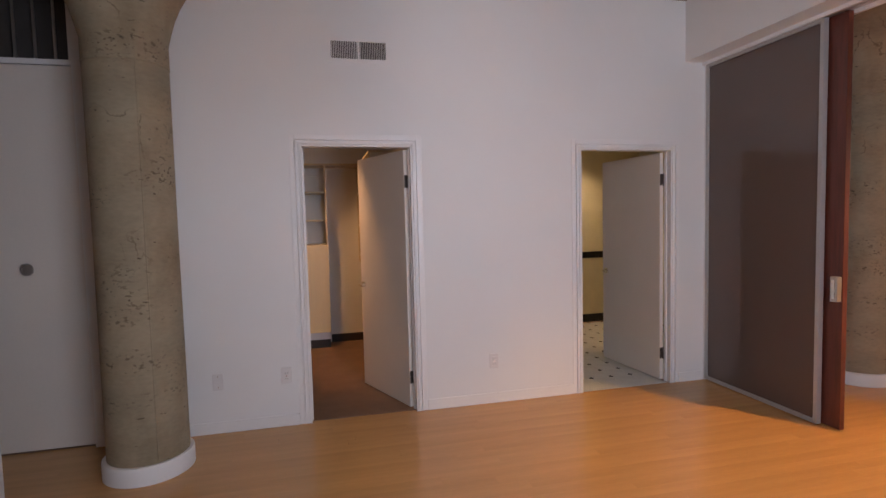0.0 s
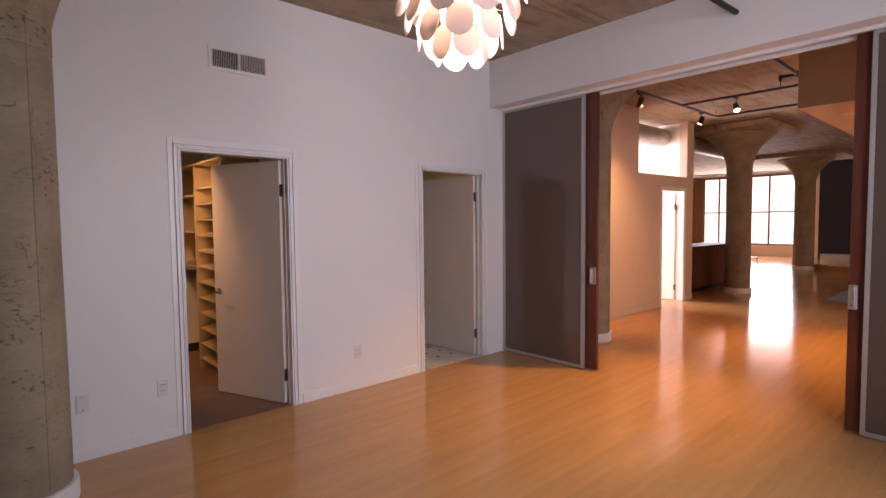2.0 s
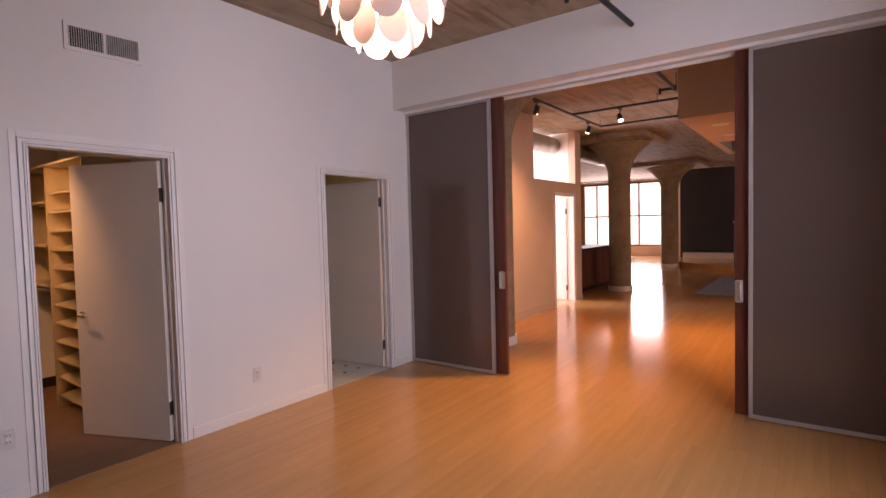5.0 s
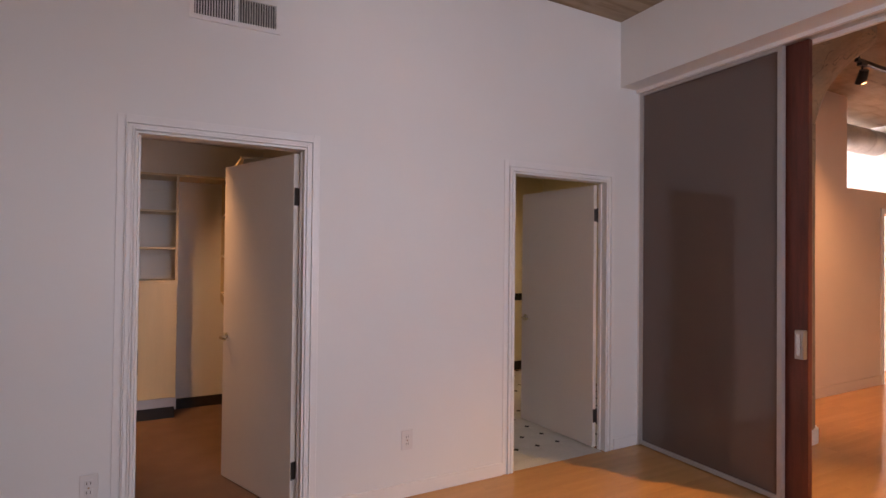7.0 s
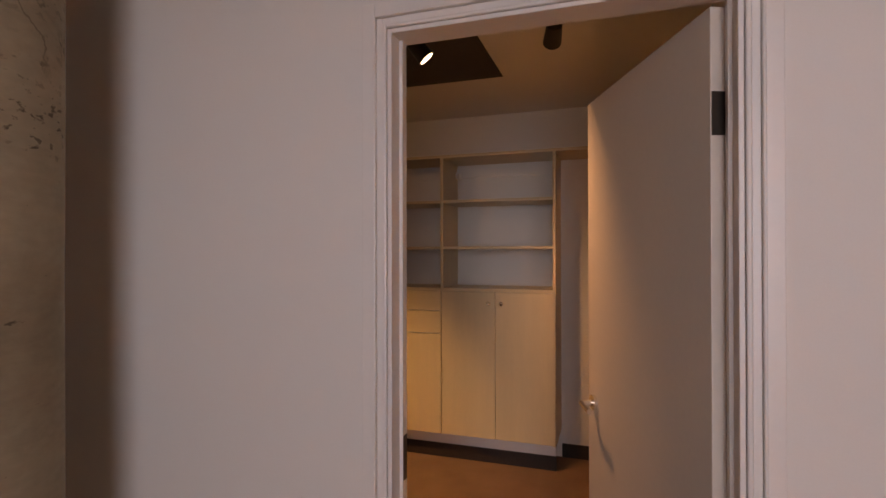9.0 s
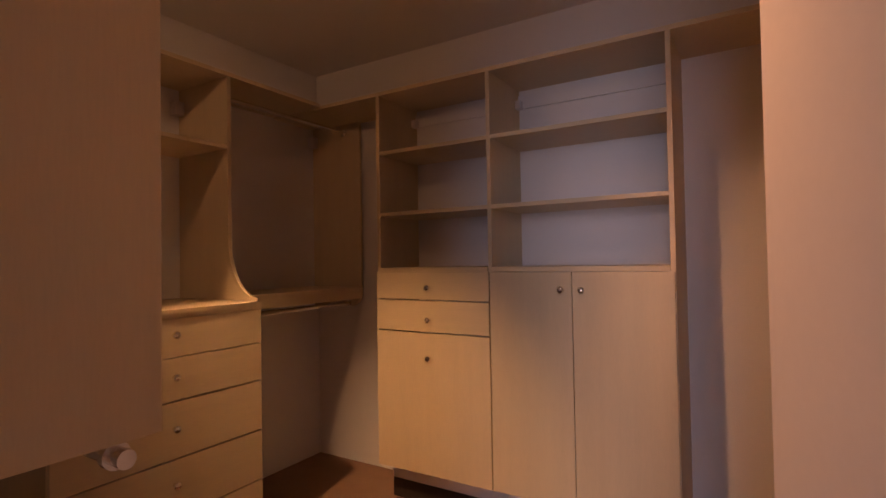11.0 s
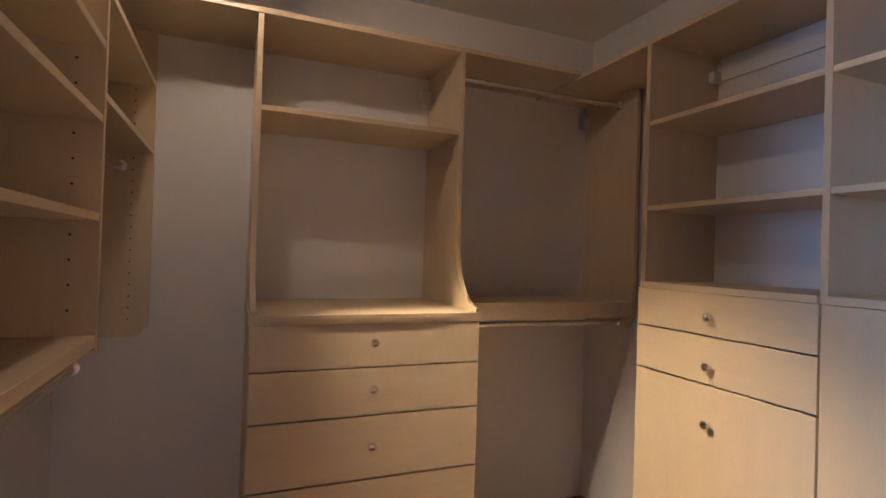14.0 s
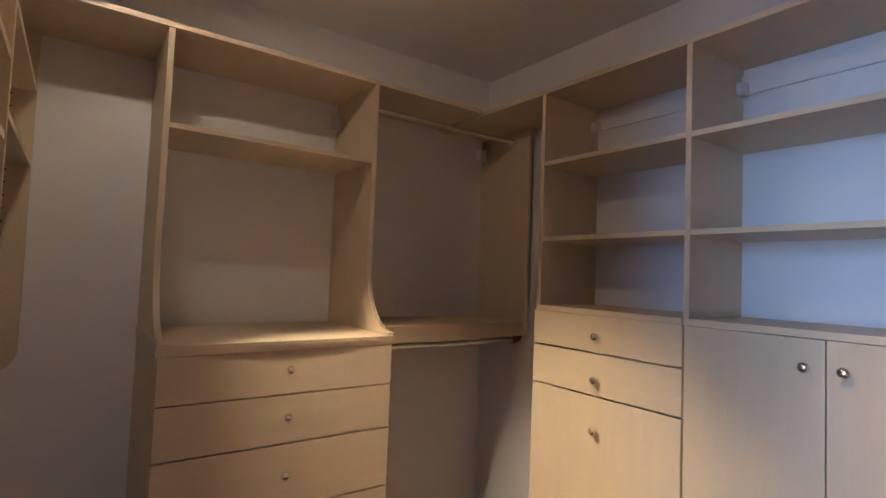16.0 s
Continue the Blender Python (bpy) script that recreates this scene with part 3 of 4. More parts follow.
# ---- pendant lamp with petals ----
def petal_lamp(x, y, z):
    t = thing("pendant_lamp", "white pinecone pendant lamp of overlapping oval petals, lit", "pendant lamp", (x, y, z))
    part("cord", rods(((0, 0, 0.06), (0, 0, CEIL - z), 0.004)), PLASTIC, t)
    part("canopy", lathe([(0.0, CEIL - z - 0.03), (0.05, CEIL - z - 0.03), (0.06, CEIL - z - 0.012), (0.06, CEIL - z), (0, CEIL - z)], 24), TRIM, t, "", True)
    b = bmesh.new()
    bmesh.ops.create_uvsphere(b, u_segments=20, v_segments=12, radius=0.075, matrix=Matrix.Translation((0, 0, -0.09)))
    part("bulb", b, BULB, t, "glowing warm frosted bulb", True)
    part("core", rods(((0, 0, -0.0), (0, 0, 0.12), 0.022)), CHROME, t)
    ref = None
    rows = ((0.17, 0.17, 8, 22, 0.0), (0.245, 0.10, 9, 38, 0.5), (0.262, 0.005, 10, 60, 0.0), (0.235, -0.085, 9, 74, 0.5), (0.185, -0.165, 8, 82, 0.0), (0.115, -0.225, 6, 88, 0.5))
    for r, h, n, tilt, off in rows:
        for i in range(n):
            a = 2 * math.pi * (i + off) / n
            if ref is None:
                bm = bmesh.new()
                seg = 20
                rim = []
                for k in range(seg):
                    q = 2 * math.pi * k / seg
                    u, v = 0.062 * math.cos(q), 0.074 * math.sin(q)
                    rim.append((u, v, -1.6 * (u * u + v * v)))
                lo = [bm.verts.new((p[0], p[1], p[2] - 0.0012)) for p in rim]
                up = [bm.verts.new((p[0], p[1], p[2] + 0.0012)) for p in rim]
                c0, c1 = bm.verts.new((0, 0, -0.0012)), bm.verts.new((0, 0, 0.0012))
                for k in range(seg):
                    j = (k + 1) % seg
                    bm.faces.new((c1, up[k], up[j]))
                    bm.faces.new((c0, lo[j], lo[k]))
                    bm.faces.new((lo[k], lo[j], up[j], up[k]))
                ref = part("petal", bm, PETAL, t, "", True)
                o = ref
            else:
                o = new("petal", ref.data)
                o.parent = t
            o.matrix_basis = Matrix.Rotation(a, 4, "Z") @ Matrix.Translation((0, -r, h)) @ Matrix.Rotation(radians(tilt), 4, "X") @ Matrix.Rotation(radians(180), 4, "X") @ Matrix.Rotation(math.pi, 4, "X")
            bmw = rods(((0, 0, 0.05 if h > 0 else 0.0), (math.sin(a) * (r - 0.02), -math.cos(a) * (r - 0.02), h + 0.02), 0.0014), seg=5)
            part("wire", bmw, CHROME, t)
    return t


petal_lamp(0.585, 1.96, 2.52)


# ---- sprinkler pipe ----
def sprinkler(x0, y0, x1, y1, z, heads, label):
    t = thing("sprinkler_pipe", label, "pipe", (x0, y0, z), "black sprinkler pipes")
    d = Vector((x1 - x0, y1 - y0, 0))
    part("pipe", rods(((0, 0, 0), d, 0.021)), BLACK, t, "", True)
    for h in heads:
        p = d * h
        part("fitting", rods((p - d.normalized() * 0.03, p + d.normalized() * 0.03, 0.032), (p, p + Vector((0, 0.16, 0)), 0.017), (p + Vector((0, 0.16, 0.02)), p + Vector((0, 0.16, -0.05)), 0.016)), BLACK, t, "", True)
        part("hanger", rods((p + d.normalized() * 0.12, p + d.normalized() * 0.12 + Vector((0, 0, CEIL - z)), 0.005)), BLACK, t)
    return t


sprinkler(1.4, 1.86, 3.29, 1.77, 3.08, (0.56,), "black iron sprinkler pipe below the concrete ceiling")
sprinkler(3.6, 1.95, 8.6, 1.98, 3.1, (0.42,), "black iron sprinkler pipe below the loft ceiling")


# ---- closet fittings ----
def knob(parent, x, y, z, axis):
    prof = [(0.0, 0), (0.007, 0), (0.0055, 0.011), (0.011, 0.015), (0.0152, 0.020), (0.0150, 0.025), (0.011, 0.030), (0.005, 0.0325), (0, 0.033)]
    o = part("knob", lathe(prof, 18), CHROME, parent, "small round nickel knob", True)
    rot = Matrix.Rotation(radians(90), 4, "X") if axis == "y" else Matrix.Rotation(radians(90), 4, "Y")
    o.matrix_basis = Matrix.Translation((x, y, z)) @ rot
    return o


TH = 0.019


def back_unit():
    t = thing("closet_cabinet", "maple closet unit with open shelves over drawers and doors", "cabinet", (0, 0, 0))
    x0, xm, x1, yf, yb = -1.205, -0.545, 0.245, 6.497, CY1
    top, cz = 2.146, 1.232
    for x in (x0, xm - TH / 2, x1 - TH):
        part("side_panel", boxes((x, x + TH, yf, yb, 0.20, top)), MAPLE, t)
    for a, b in ((x0 + TH, xm - TH / 2), (xm + TH / 2, x1 - TH)):
        for z in (1.522, 1.848):
            part("shelf", boxes((a, b, yf + 0.002, yb, z - TH, z), bevel=0.0015), MAPLE_H, t)
        part("counter", boxes((a, b, yf - 0.012, yb, cz - 0.022, cz), bevel=0.002), MAPLE_H, t)
        part("bottom", boxes((a, b, yf + 0.003, yb, 0.205, 0.224)), MAPLE_H, t)
        part("cleat", boxes((a, b, yb - 0.014, yb, 2.05, 2.12)), PAINT, t, "white mounting rail")
    part("plinth", boxes((x0 + 0.01, x1 - 0.01, 6.60, 6.62, 0.10, 0.205)), TRIM, t, "recessed white plinth")
    part("toe_base", boxes((x0 + 0.01, x1 - 0.01, 6.596, 6.622, 0.0, 0.10)), DARKBASE, t, "dark vinyl toe base")
    f0, f1 = yf - 0.016, yf - 0.001
    for z0, z1, kz in ((1.071, 1.2105, 1.133), (0.912, 1.068, 0.972), (0.208, 0.908, 0.785)):
        d = part("drawer_front", boxes((x0 + 0.002, xm - 0.003, f0, f1, z0 + 0.0012, z1 - 0.0012), bevel=0.0015), MAPLE_H if z1 > 0.95 else MAPLE, t)
        knob(d, -0.876, f0, kz, "y")
    for a, b, kx in ((xm + 0.003, -0.160, -0.202), (-0.157, x1 - 0.003, -0.114)):
        d = part("door", boxes((a, b, f0, f1, 0.21, 1.2085), bevel=0.002), MAPLE, t)
        knob(d, kx, f0, 1.133, "y")
    for x, z in ((x0 + TH, 2.03), (xm + TH / 2, 2.03)):
        part("bracket", boxes((x, x + 0.03, yb - 0.06, yb - 0.02, z + 0.01, z + 0.055), bevel=0.004), PLASTIC, t, "white plastic hanging bracket")
    return t


def curved_side(xw, xf, xc, z0, z1, flare):
    """Side panel outline in the x-z plane, flaring from shelf depth to counter depth."""
    pts = [(xw, z0), (xc, z0), (xc, z0 + 0.012)]
    for i in range(1, 11):
        a = i / 10 * math.pi / 2
        pts.append((xf + (xc - xf) * (1 - math.sin(a)), z0 + 0.012 + flare * (1 - math.cos(a))))
    return pts + [(xf, z1), (xw, z1)]


def left_unit():
    t = thing("dresser_unit", "maple dresser unit with drawers and curved shelf sides", "cabinet", (0, 0, 0))
    xw, xf, xc = CX0, -1.612, -1.405
    y0, y1, cz, top = 5.09, 5.907, 1.096, 2.156
    for y in (y0, y1 - TH):
        part("side_panel", plate(curved_side(xw, xf, xc + 0.0, cz + 0.002, top, 0.26), "y", y, y + TH), MAPLE, t, "curved maple side panel")
        part("lower_side", boxes((xw, xc - 0.02, y, y + TH, 0.0, cz - 0.024)), MAPLE, t)
    def bowed(back, front, bow, z0, z1):
        edge = [(front + bow * (1 - (2 * k / 16 - 1) ** 2), y0 - 0.004 + (y1 - y0 + 0.008) * k / 16) for k in range(17)]
        return plate([(back, y0 - 0.004)] + edge + [(back, y1 + 0.004)], "z", z0, z1)
    part("counter", bowed(xw, xc + 0.002, 0.007, cz - 0.016, cz), MAPLE_H, t, "bowed maple top")
    part("counter_lip", bowed(xw, xc - 0.001, 0.004, cz - 0.034, cz - 0.0165), MAPLE_H, t)
    part("shelf", boxes((xw, xf - 0.002, y0 + TH, y1 - TH, 1.811, 1.830), bevel=0.0015), MAPLE_H, t)
    for z0, z1, kz in ((0.912, 1.0615, 0.998), (0.746, 0.910, 0.838), (0.526, 0.742, 0.642), (0.306, 0.522, 0.43), (0.086, 0.302, 0.21)):
        d = part("drawer_front", boxes((xc - 0.019, xc, y0 + 0.002, y1 - 0.002, z0 + 0.0008, z1 - 0.0008), bevel=0.002), MAPLE_H, t)
        knob(d, xc, 5.496, kz, "x")
    part("toe_base", boxes((xc - 0.09, xc - 0.07, y0, y1, 0, 0.086)), DARKBASE, t)
    part("bracket", boxes((xw, xw + 0.05, y1 - TH - 0.05, y1 - TH, 2.02, 2.09), bevel=0.004), PLASTIC, t, "white plastic hanging bracket")
    return t


def rounded_panel(u0, u1, z0, z1, r):
    """Panel outline with its lower front corner rounded (front at u1)."""
    s = 1 if u1 > u0 else -1
    pts = [(u0, z1), (u0, z0)]
    for i in range(0, 9):
        a = i / 8 * math.pi / 2
        pts.append((u1 - s * r + s * r * math.sin(a), z0 + r - r * math.cos(a)))
    return pts + [(u1, z1)]


def pin_holes(parent, pts, axis):
    # each hole is a small disc painted dark as its shaded inside
    for p in pts:
        q = Vector(p)
        d = Vector((0.0015, 0, 0)) if axis == "x" else Vector((0, 0.0015, 0))
        part("pin_hole", rods((q - d, q + d, 0.0032), seg=8), RECESS_SHADE, parent)


def hanging_left():
    t = thing("hanging_section", "maple hanging section with shelf and two chrome rods", "hanging rack", (0, 0, 0), "closet hanging sections")
    part("end_panel", plate(rounded_panel(CX0, -1.60, 0.985, 2.146, 0.09), "y", 6.822, 6.822 + TH), MAPLE, t)
    part("shelf", boxes((CX0, -1.60, 5.91, 6.822, 1.092, 1.111), bevel=0.0015), MAPLE_H, t)
    part("fascia", boxes((-1.622, -1.603, 5.91, 6.822, 1.038, 1.0915)), MAPLE_H, t)
    for x, z in ((-1.69, 1.005), (-1.72, 2.088)):
        part("rod", rods(((x, 5.91, z), (x, 6.82, z), 0.0125)), CHROME, t, "chrome hanging rod", True)
        for y in (5.916, 6.815):
            part("rod_cup", rods(((x, y - 0.005, z), (x, y + 0.005, z), 0.022)), CHROME, t)
    part("bracket", boxes((CX0, CX0 + 0.05, 6.775, 6.82, 2.02, 2.09), bevel=0.004), PLASTIC, t, "white plastic hanging bracket")
    return t


def near_tower():
    t = thing("shelf_tower", "open maple shelf tower with drilled side panels", "shelving", (0, 0, 0))
    x0, x1, yf = -1.12, -0.16, 4.735
    for x in (x0, x1):
        p = part("side_panel", boxes((x - TH, x, CY0, yf, 1.052, 2.128), bevel=0.0015), MAPLE, t)
        if x == x0:
            pin_holes(p, [(x, yy, 1.15 + i * 0.06) for i in range(16) for yy in (yf - 0.06, CY0 + 0.06)], "x")
    for z in (1.090, 1.384, 1.620, 1.80):
        part("shelf", boxes((x0, x1 - TH, CY0, yf - 0.002, z - (0.03 if z < 1.2 else TH), z), bevel=0.0015), MAPLE_H, t)
    part("rod", rods(((x0 + 0.05, yf - 0.035, 1.024), (x1 - TH, yf - 0.035, 1.024), 0.0125)), CHROME, t, "chrome hanging rod", True)
    for x in (x0 + 0.05, (x0 + x1) / 2, x1 - TH - 0.03):
        part("rod_hanger", rods(((x, yf - 0.035, 1.024), (x, yf - 0.035, 1.061), 0.006), ((x - 0.006, yf - 0.035, 1.024), (x + 0.006, yf - 0.035, 1.024), 0.018)), CHROME, t, "", True)
    part("back_panel", boxes((x0, x1 - TH, CY0, CY0 + 0.006, 1.062, 2.128)), MAPLE, t)
    part("hook", rods(((-0.82, CY0 + 0.006, 1.52), (-0.82, CY0 + 0.03, 1.52), 0.012), ((-0.82, CY0 + 0.03, 1.52), (-0.82, CY0 + 0.035, 1.48), 0.008)), CHROME, t)
    return t


def near_hanging():
    t = thing("hanging_section", "maple hanging section in the closet corner with a chrome rod", "hanging rack", (0, 0, 0), "closet hanging sections")
    p = part("end_panel", plate(rounded_panel(CY0, 4.73, 0.95, 2.156, 0.07), "x", CX0 + 0.001, CX0 + TH), MAPLE, t)
    pin_holes(p, [(CX0 + TH, 4.66, 1.02 + i * 0.045) for i in range(22)], "x")
    for z in (1.69, 1.96):
        part("shelf", boxes((CX0 + TH, -1.142, CY0, 4.728, z - TH, z), bevel=0.0015), MAPLE_H, t)
    part("rod", rods(((CX0 + TH, 4.62, 1.615), (-1.142, 4.62, 1.615), 0.0125)), CHROME, t, "chrome hanging rod", True)
    part("rod_cup", rods(((CX0 + TH, 4.62, 1.615), (CX0 + TH + 0.012, 4.62, 1.615), 0.022)), CHROME, t)
    return t


def right_hanging():
    t = thing("hanging_section", "maple corner shelves with a rounded end panel and rod", "hanging rack", (0, 0, 0), "closet hanging sections")
    p = part("end_panel", plate(rounded_panel(CX1, 0.62, 0.95, 2.146, 0.08), "y", CY1 - TH - 0.002, CY1 - 0.002), MAPLE, t)
    pin_holes(p, [(0.69, CY1 - TH - 0.002, 1.02 + i * 0.045) for i in range(22)], "y")
    for z in (1.096, 1.454, 1.836):
        part("shelf", boxes((0.622, CX1, 6.052, CY1 - TH - 0.003, z - TH, z), bevel=0.0015), MAPLE_H, t)
    part("rod", rods(((0.70, 6.052, 1.03), (0.70, CY1 - TH, 1.03), 0.0125)), CHROME, t, "chrome hanging rod", True)
    return t


def shoe_tower():
    t = thing("shoe_tower", "tall maple tower of slanted shoe shelves", "shelving", (0, 0, 0))
    y0, y1 = 5.20, 6.05
    for y in (y0, y1 - TH):
        part("side_panel", boxes((0.635, CX1, y, y + TH, 0.0, 2.128)), MAPLE, t)
    ref = None
    for i in range(12):
        z = 0.10 + i * 0.163
        if ref is None:
            bm = bmesh.new()
            box(bm, -0.175, 0.175, -(y1 - y0) / 2 + TH, (y1 - y0) / 2 - TH, -TH / 2, TH / 2, bevel=0.0015)
            ref = o = part("shelf", bm, MAPLE_H, t)
        else:
            o = new("shelf", ref.data)
            o.parent = t
        o.location, o.rotation_euler = (0.825, (y0 + y1) / 2, z + 0.03), (0, radians(-9), 0)
    part("back_panel", boxes((CX1 - 0.008, CX1 - 0.002, y0 + TH, y1 - TH, 0, 2.128)), MAPLE, t)
    return t


back_unit()
left_unit()
hanging_left()
near_tower()
near_hanging()
right_hanging()
shoe_tower()
_ts = thing("closet_top_shelf", "continuous maple top shelf running round the closet", "shelf", (0, 0, 0))
part("back_run", boxes((CX0, CX1, 6.497, CY1, 2.147, 2.167), bevel=0.002), MAPLE_H, _ts)
part("side_run", boxes((CX0, -1.608, CY0, 6.495, 2.157, 2.177), bevel=0.002), MAPLE_H, _ts)
part("side_run", boxes((0.62, CX1, 5.20, 6.495, 2.13, 2.15), bevel=0.002), MAPLE_H, _ts)
part("front_run", boxes((-1.605, -0.16, CY0, 4.735, 2.13, 2.15), bevel=0.002), MAPLE_H, _ts)
structure("baseboard", boxes((0.25, CX1, CY1 - 0.008, CY1, 0, 0.10)), DARKBASE, "dark vinyl baseboard round the closet", "baseboard")
# flat panel; the depth of the hatch is only its dark colour
structure("ceiling_hatch", boxes((-0.92, -0.01, 5.40, 6.03, CZ - 0.006, CZ + 0.02)), RECESS_SHADE, "access hatch in the closet ceiling, its recess painted dark", "hatch")


def track_spot(x, y, ztop, aim, label, group, drop=0.10, lit=True):
    """Small black spot on a stem, aimed at a point."""
    t = thing("track_spot", label, "spot lamp", (x, y, ztop), group)
    part("mount", boxes((-0.05, 0.05, -0.02, 0.02, -0.025, 0.0), bevel=0.003), BLACK, t)
    part("stem", rods(((0, 0, -0.02), (0, 0, -drop), 0.008)), BLACK, t)
    d = (Vector(aim) - Vector((x, y, ztop - drop))).normalized()
    c = Vector((0, 0, -drop))
    h = part("head", rod(bmesh.new(), c - d * 0.06, c + d * 0.055, 0.034, 16, 0.042), BLACK, t, "", True)
    part("lamp_face", rods((c + d * 0.0555, c + d * 0.0575, 0.034)), SPOTG if lit else STEEL, h, "glowing lamp face" if lit else "dark lamp face")
    return t


track_spot(-0.245, 5.27, CZ, (0.875, 5.84, 1.02), "lit black ceiling spot beside the closet hatch", "closet spots", 0.10)
track_spot(0.355, 5.37, CZ, (0.10, 6.6, 2.05), "unlit black ceiling spot near the closet door", "closet spots", 0.07, False)
track_spot(-1.175, 4.86, CZ, (-1.0, 6.35, 0.0), "lit black ceiling spot above the shelf tower", "closet spots", 0.12)
_sm = thing("ceiling_sprinkler", "round ceiling sprinkler escutcheon in the closet", "sprinkler", (-0.15, 5.20, CZ))
part("escutcheon", lathe([(0, -0.012), (0.02, -0.012), (0.036, -0.006), (0.038, 0), (0, 0)], 20), CHROME, _sm, "", True)
part("deflector", rods(((0, 0, -0.012), (0, 0, -0.035), 0.006), ((0, 0, -0.035), (0, 0, -0.038), 0.014)), CHROME, _sm)

# unseen lamp body, added at the place of the bathroom wall spot
_bg = thing("ceiling_lamp", "round white ceiling lamp, added out of view in the bathroom", "ceiling lamp", (3.3, 6.1, CZ))
part("base", lathe([(0, -0.02), (0.10, -0.02), (0.11, -0.005), (0.11, 0), (0, 0)], 28), TRIM, _bg, "", True)
part("shade", lathe([(0.0, -0.075), (0.05, -0.072), (0.09, -0.05), (0.10, -0.021), (0, -0.021)], 28), SPOTG, _bg, "glowing frosted shade", True)

# ---- loft beyond the panels ----
_tb = thing("lighting_track", "black ceiling lighting track in the loft", "lighting track", (0, 0, 0))
for _b in ((5.4, 8.05, 3.645, 3.675), (6.72, 6.75, 1.8, 3.645), (8.02, 8.05, 1.8, 3.645)):
    part("track_bar", boxes((*_b, 3.185, 3.215)), BLACK, _tb)
for _x, _y in ((5.45, 3.66), (8.035, 3.66), (6.735, 2.4), (8.035, 2.4)):
    part("hanger", rods(((_x, _y, 3.2), (_x, _y, CEIL), 0.005)), BLACK, _tb)
track_spot(5.50, 3.66, 3.185, (6.2, 4.42, 1.5), "black track spot lighting the peach wall", "track spots", 0.12)
track_spot(6.735, 2.92, 3.185, (5.0, 1.6, 0), "black track spot below the loft ceiling", "track spots", 0.14)
track_spot(4.66, 1.48, CEIL, (2.7, 2.5, 0), "black ceiling spot lighting the floor of the opening", "track spots", 0.12)
track_spot(7.45, 3.66, 3.185, (7.0, 4.4, 0.6), "black track spot below the loft ceiling", "track spots", 0.12)

casing_side = structure("trim_side_door", boxes((7.66, 7.72, YB - 0.036, YB - 0.02, 0, 2.09), (8.62, 8.68, YB - 0.036, YB - 0.02, 0, 2.09), (7.72, 8.62, YB - 0.036, YB - 0.02, 2.03, 2.09), (7.72, 7.735, YB - 0.02, YB + 0.12, 0, 2.03), (8.605, 8.62, YB - 0.02, YB + 0.12, 0, 2.03)), TRIM, "white casing of the bright side doorway", "door casing")
_od = thing("open_door", "white painted door standing open into the bright room", "door", (8.60, YB + 0.13, 0))
_od.rotation_euler = (0, 0, radians(97))
part("leaf", boxes((0, 0.84, -0.018, 0.018, 0.012, 2.0), bevel=0.002), TRIM, _od)
for _z in (0.25, 1.75):
    part("hinge", boxes((-0.012, 0.012, -0.03, 0.03, _z - 0.05, _z + 0.05)), HINGE, _od)
_du = thing("air_duct", "round galvanised air duct below the ceiling", "duct", (0, 0, 0))
part("tube", rods(((6.0, 4.90, 3.08), (13.5, 4.90, 3.08), 0.165), seg=32), DUCT, _du, "", True)
for _x in (7.0, 8.4, 9.9, 11.4, 12.9):
    part("seam_band", rods(((_x, 4.90, 3.08), (_x + 0.03, 4.90, 3.08), 0.171), seg=32), DUCT, _du, "", True)


def base_cabinet(x0, x1, y0, y1, label):
    t = thing("kitchen_cabinet", label, "cabinet", (0, 0, 0), "mahogany kitchen cabinets")
    part("body", boxes((x0, x1, y0 + 0.02, y1, 0.1, 0.92)), REDWOOD, t)
    part("kick", boxes((x0, x1, y0 + 0.08, y1, 0, 0.1)), BLACK, t)
    w = (x1 - x0) / 2
    for i in range(2):
        d = part("door", boxes((x0 + i * w + 0.004, x0 + (i + 1) * w - 0.004, y0, y0 + 0.02, 0.12, 0.90), bevel=0.003), REDWOOD, t)
        part("handle", rods(((x0 + (i + 0.5) * w - 0.06, y0 - 0.02, 0.84), (x0 + (i + 0.5) * w + 0.06, y0 - 0.02, 0.84), 0.005)), CHROME, d)
    return t


base_cabinet(9.05, 10.0, 4.65, 5.25, "mahogany base cabinet beside the column")
base_cabinet(10.0, 10.95, 4.65, 5.25, "mahogany base cabinet beside the column")
base_cabinet(10.95, 11.9, 4.65, 5.25, "mahogany base cabinet beside the column")
_wt = tagged(mesh("worktop", boxes((9.03, 11.92, 4.60, 5.27, 0.92, 0.96), bevel=0.004), BLACK), "dark polished worktop over the cabinets", "worktop")
_cu = thing("curtain", "long brown pleated curtain beside the loft window", "curtain", (0, 0, 0))
_fold = [(21.86 + 0.05 * math.sin(k * 1.3), 9.15 + k * 0.02) for k in range(46)]
part("cloth", plate(_fold + [(u - 0.02, v) for u, v in reversed(_fold)], "z", 0.03, 3.15), mat("brown_curtain_cloth", (0.26, 0.14, 0.07), 0.9, var=0.1, scale=8, bump=0.2), _cu, "", True)
part("curtain_rod", rods(((21.85, 5.8, 3.2), (21.85, 10.0, 3.2), 0.015)), BLACK, _cu)
_pf = structure("platform", plate([(19.0, -2), (19.0, 4.5), (17.8, 4.5), (17.0, 4.2), (16.5, 3.7), (16.2, 3.1), (16.15, 2.4), (16.3, 1.6), (16.4, -2)], "z", 0.0, 0.17), FLOORW, "curved wooden platform step before the dark wall", "platform")
part("ledge", boxes((18.6, 19.0, -1.5, 4.4, 0.17, 0.36)), TRIM, _pf, "low pale ledge")
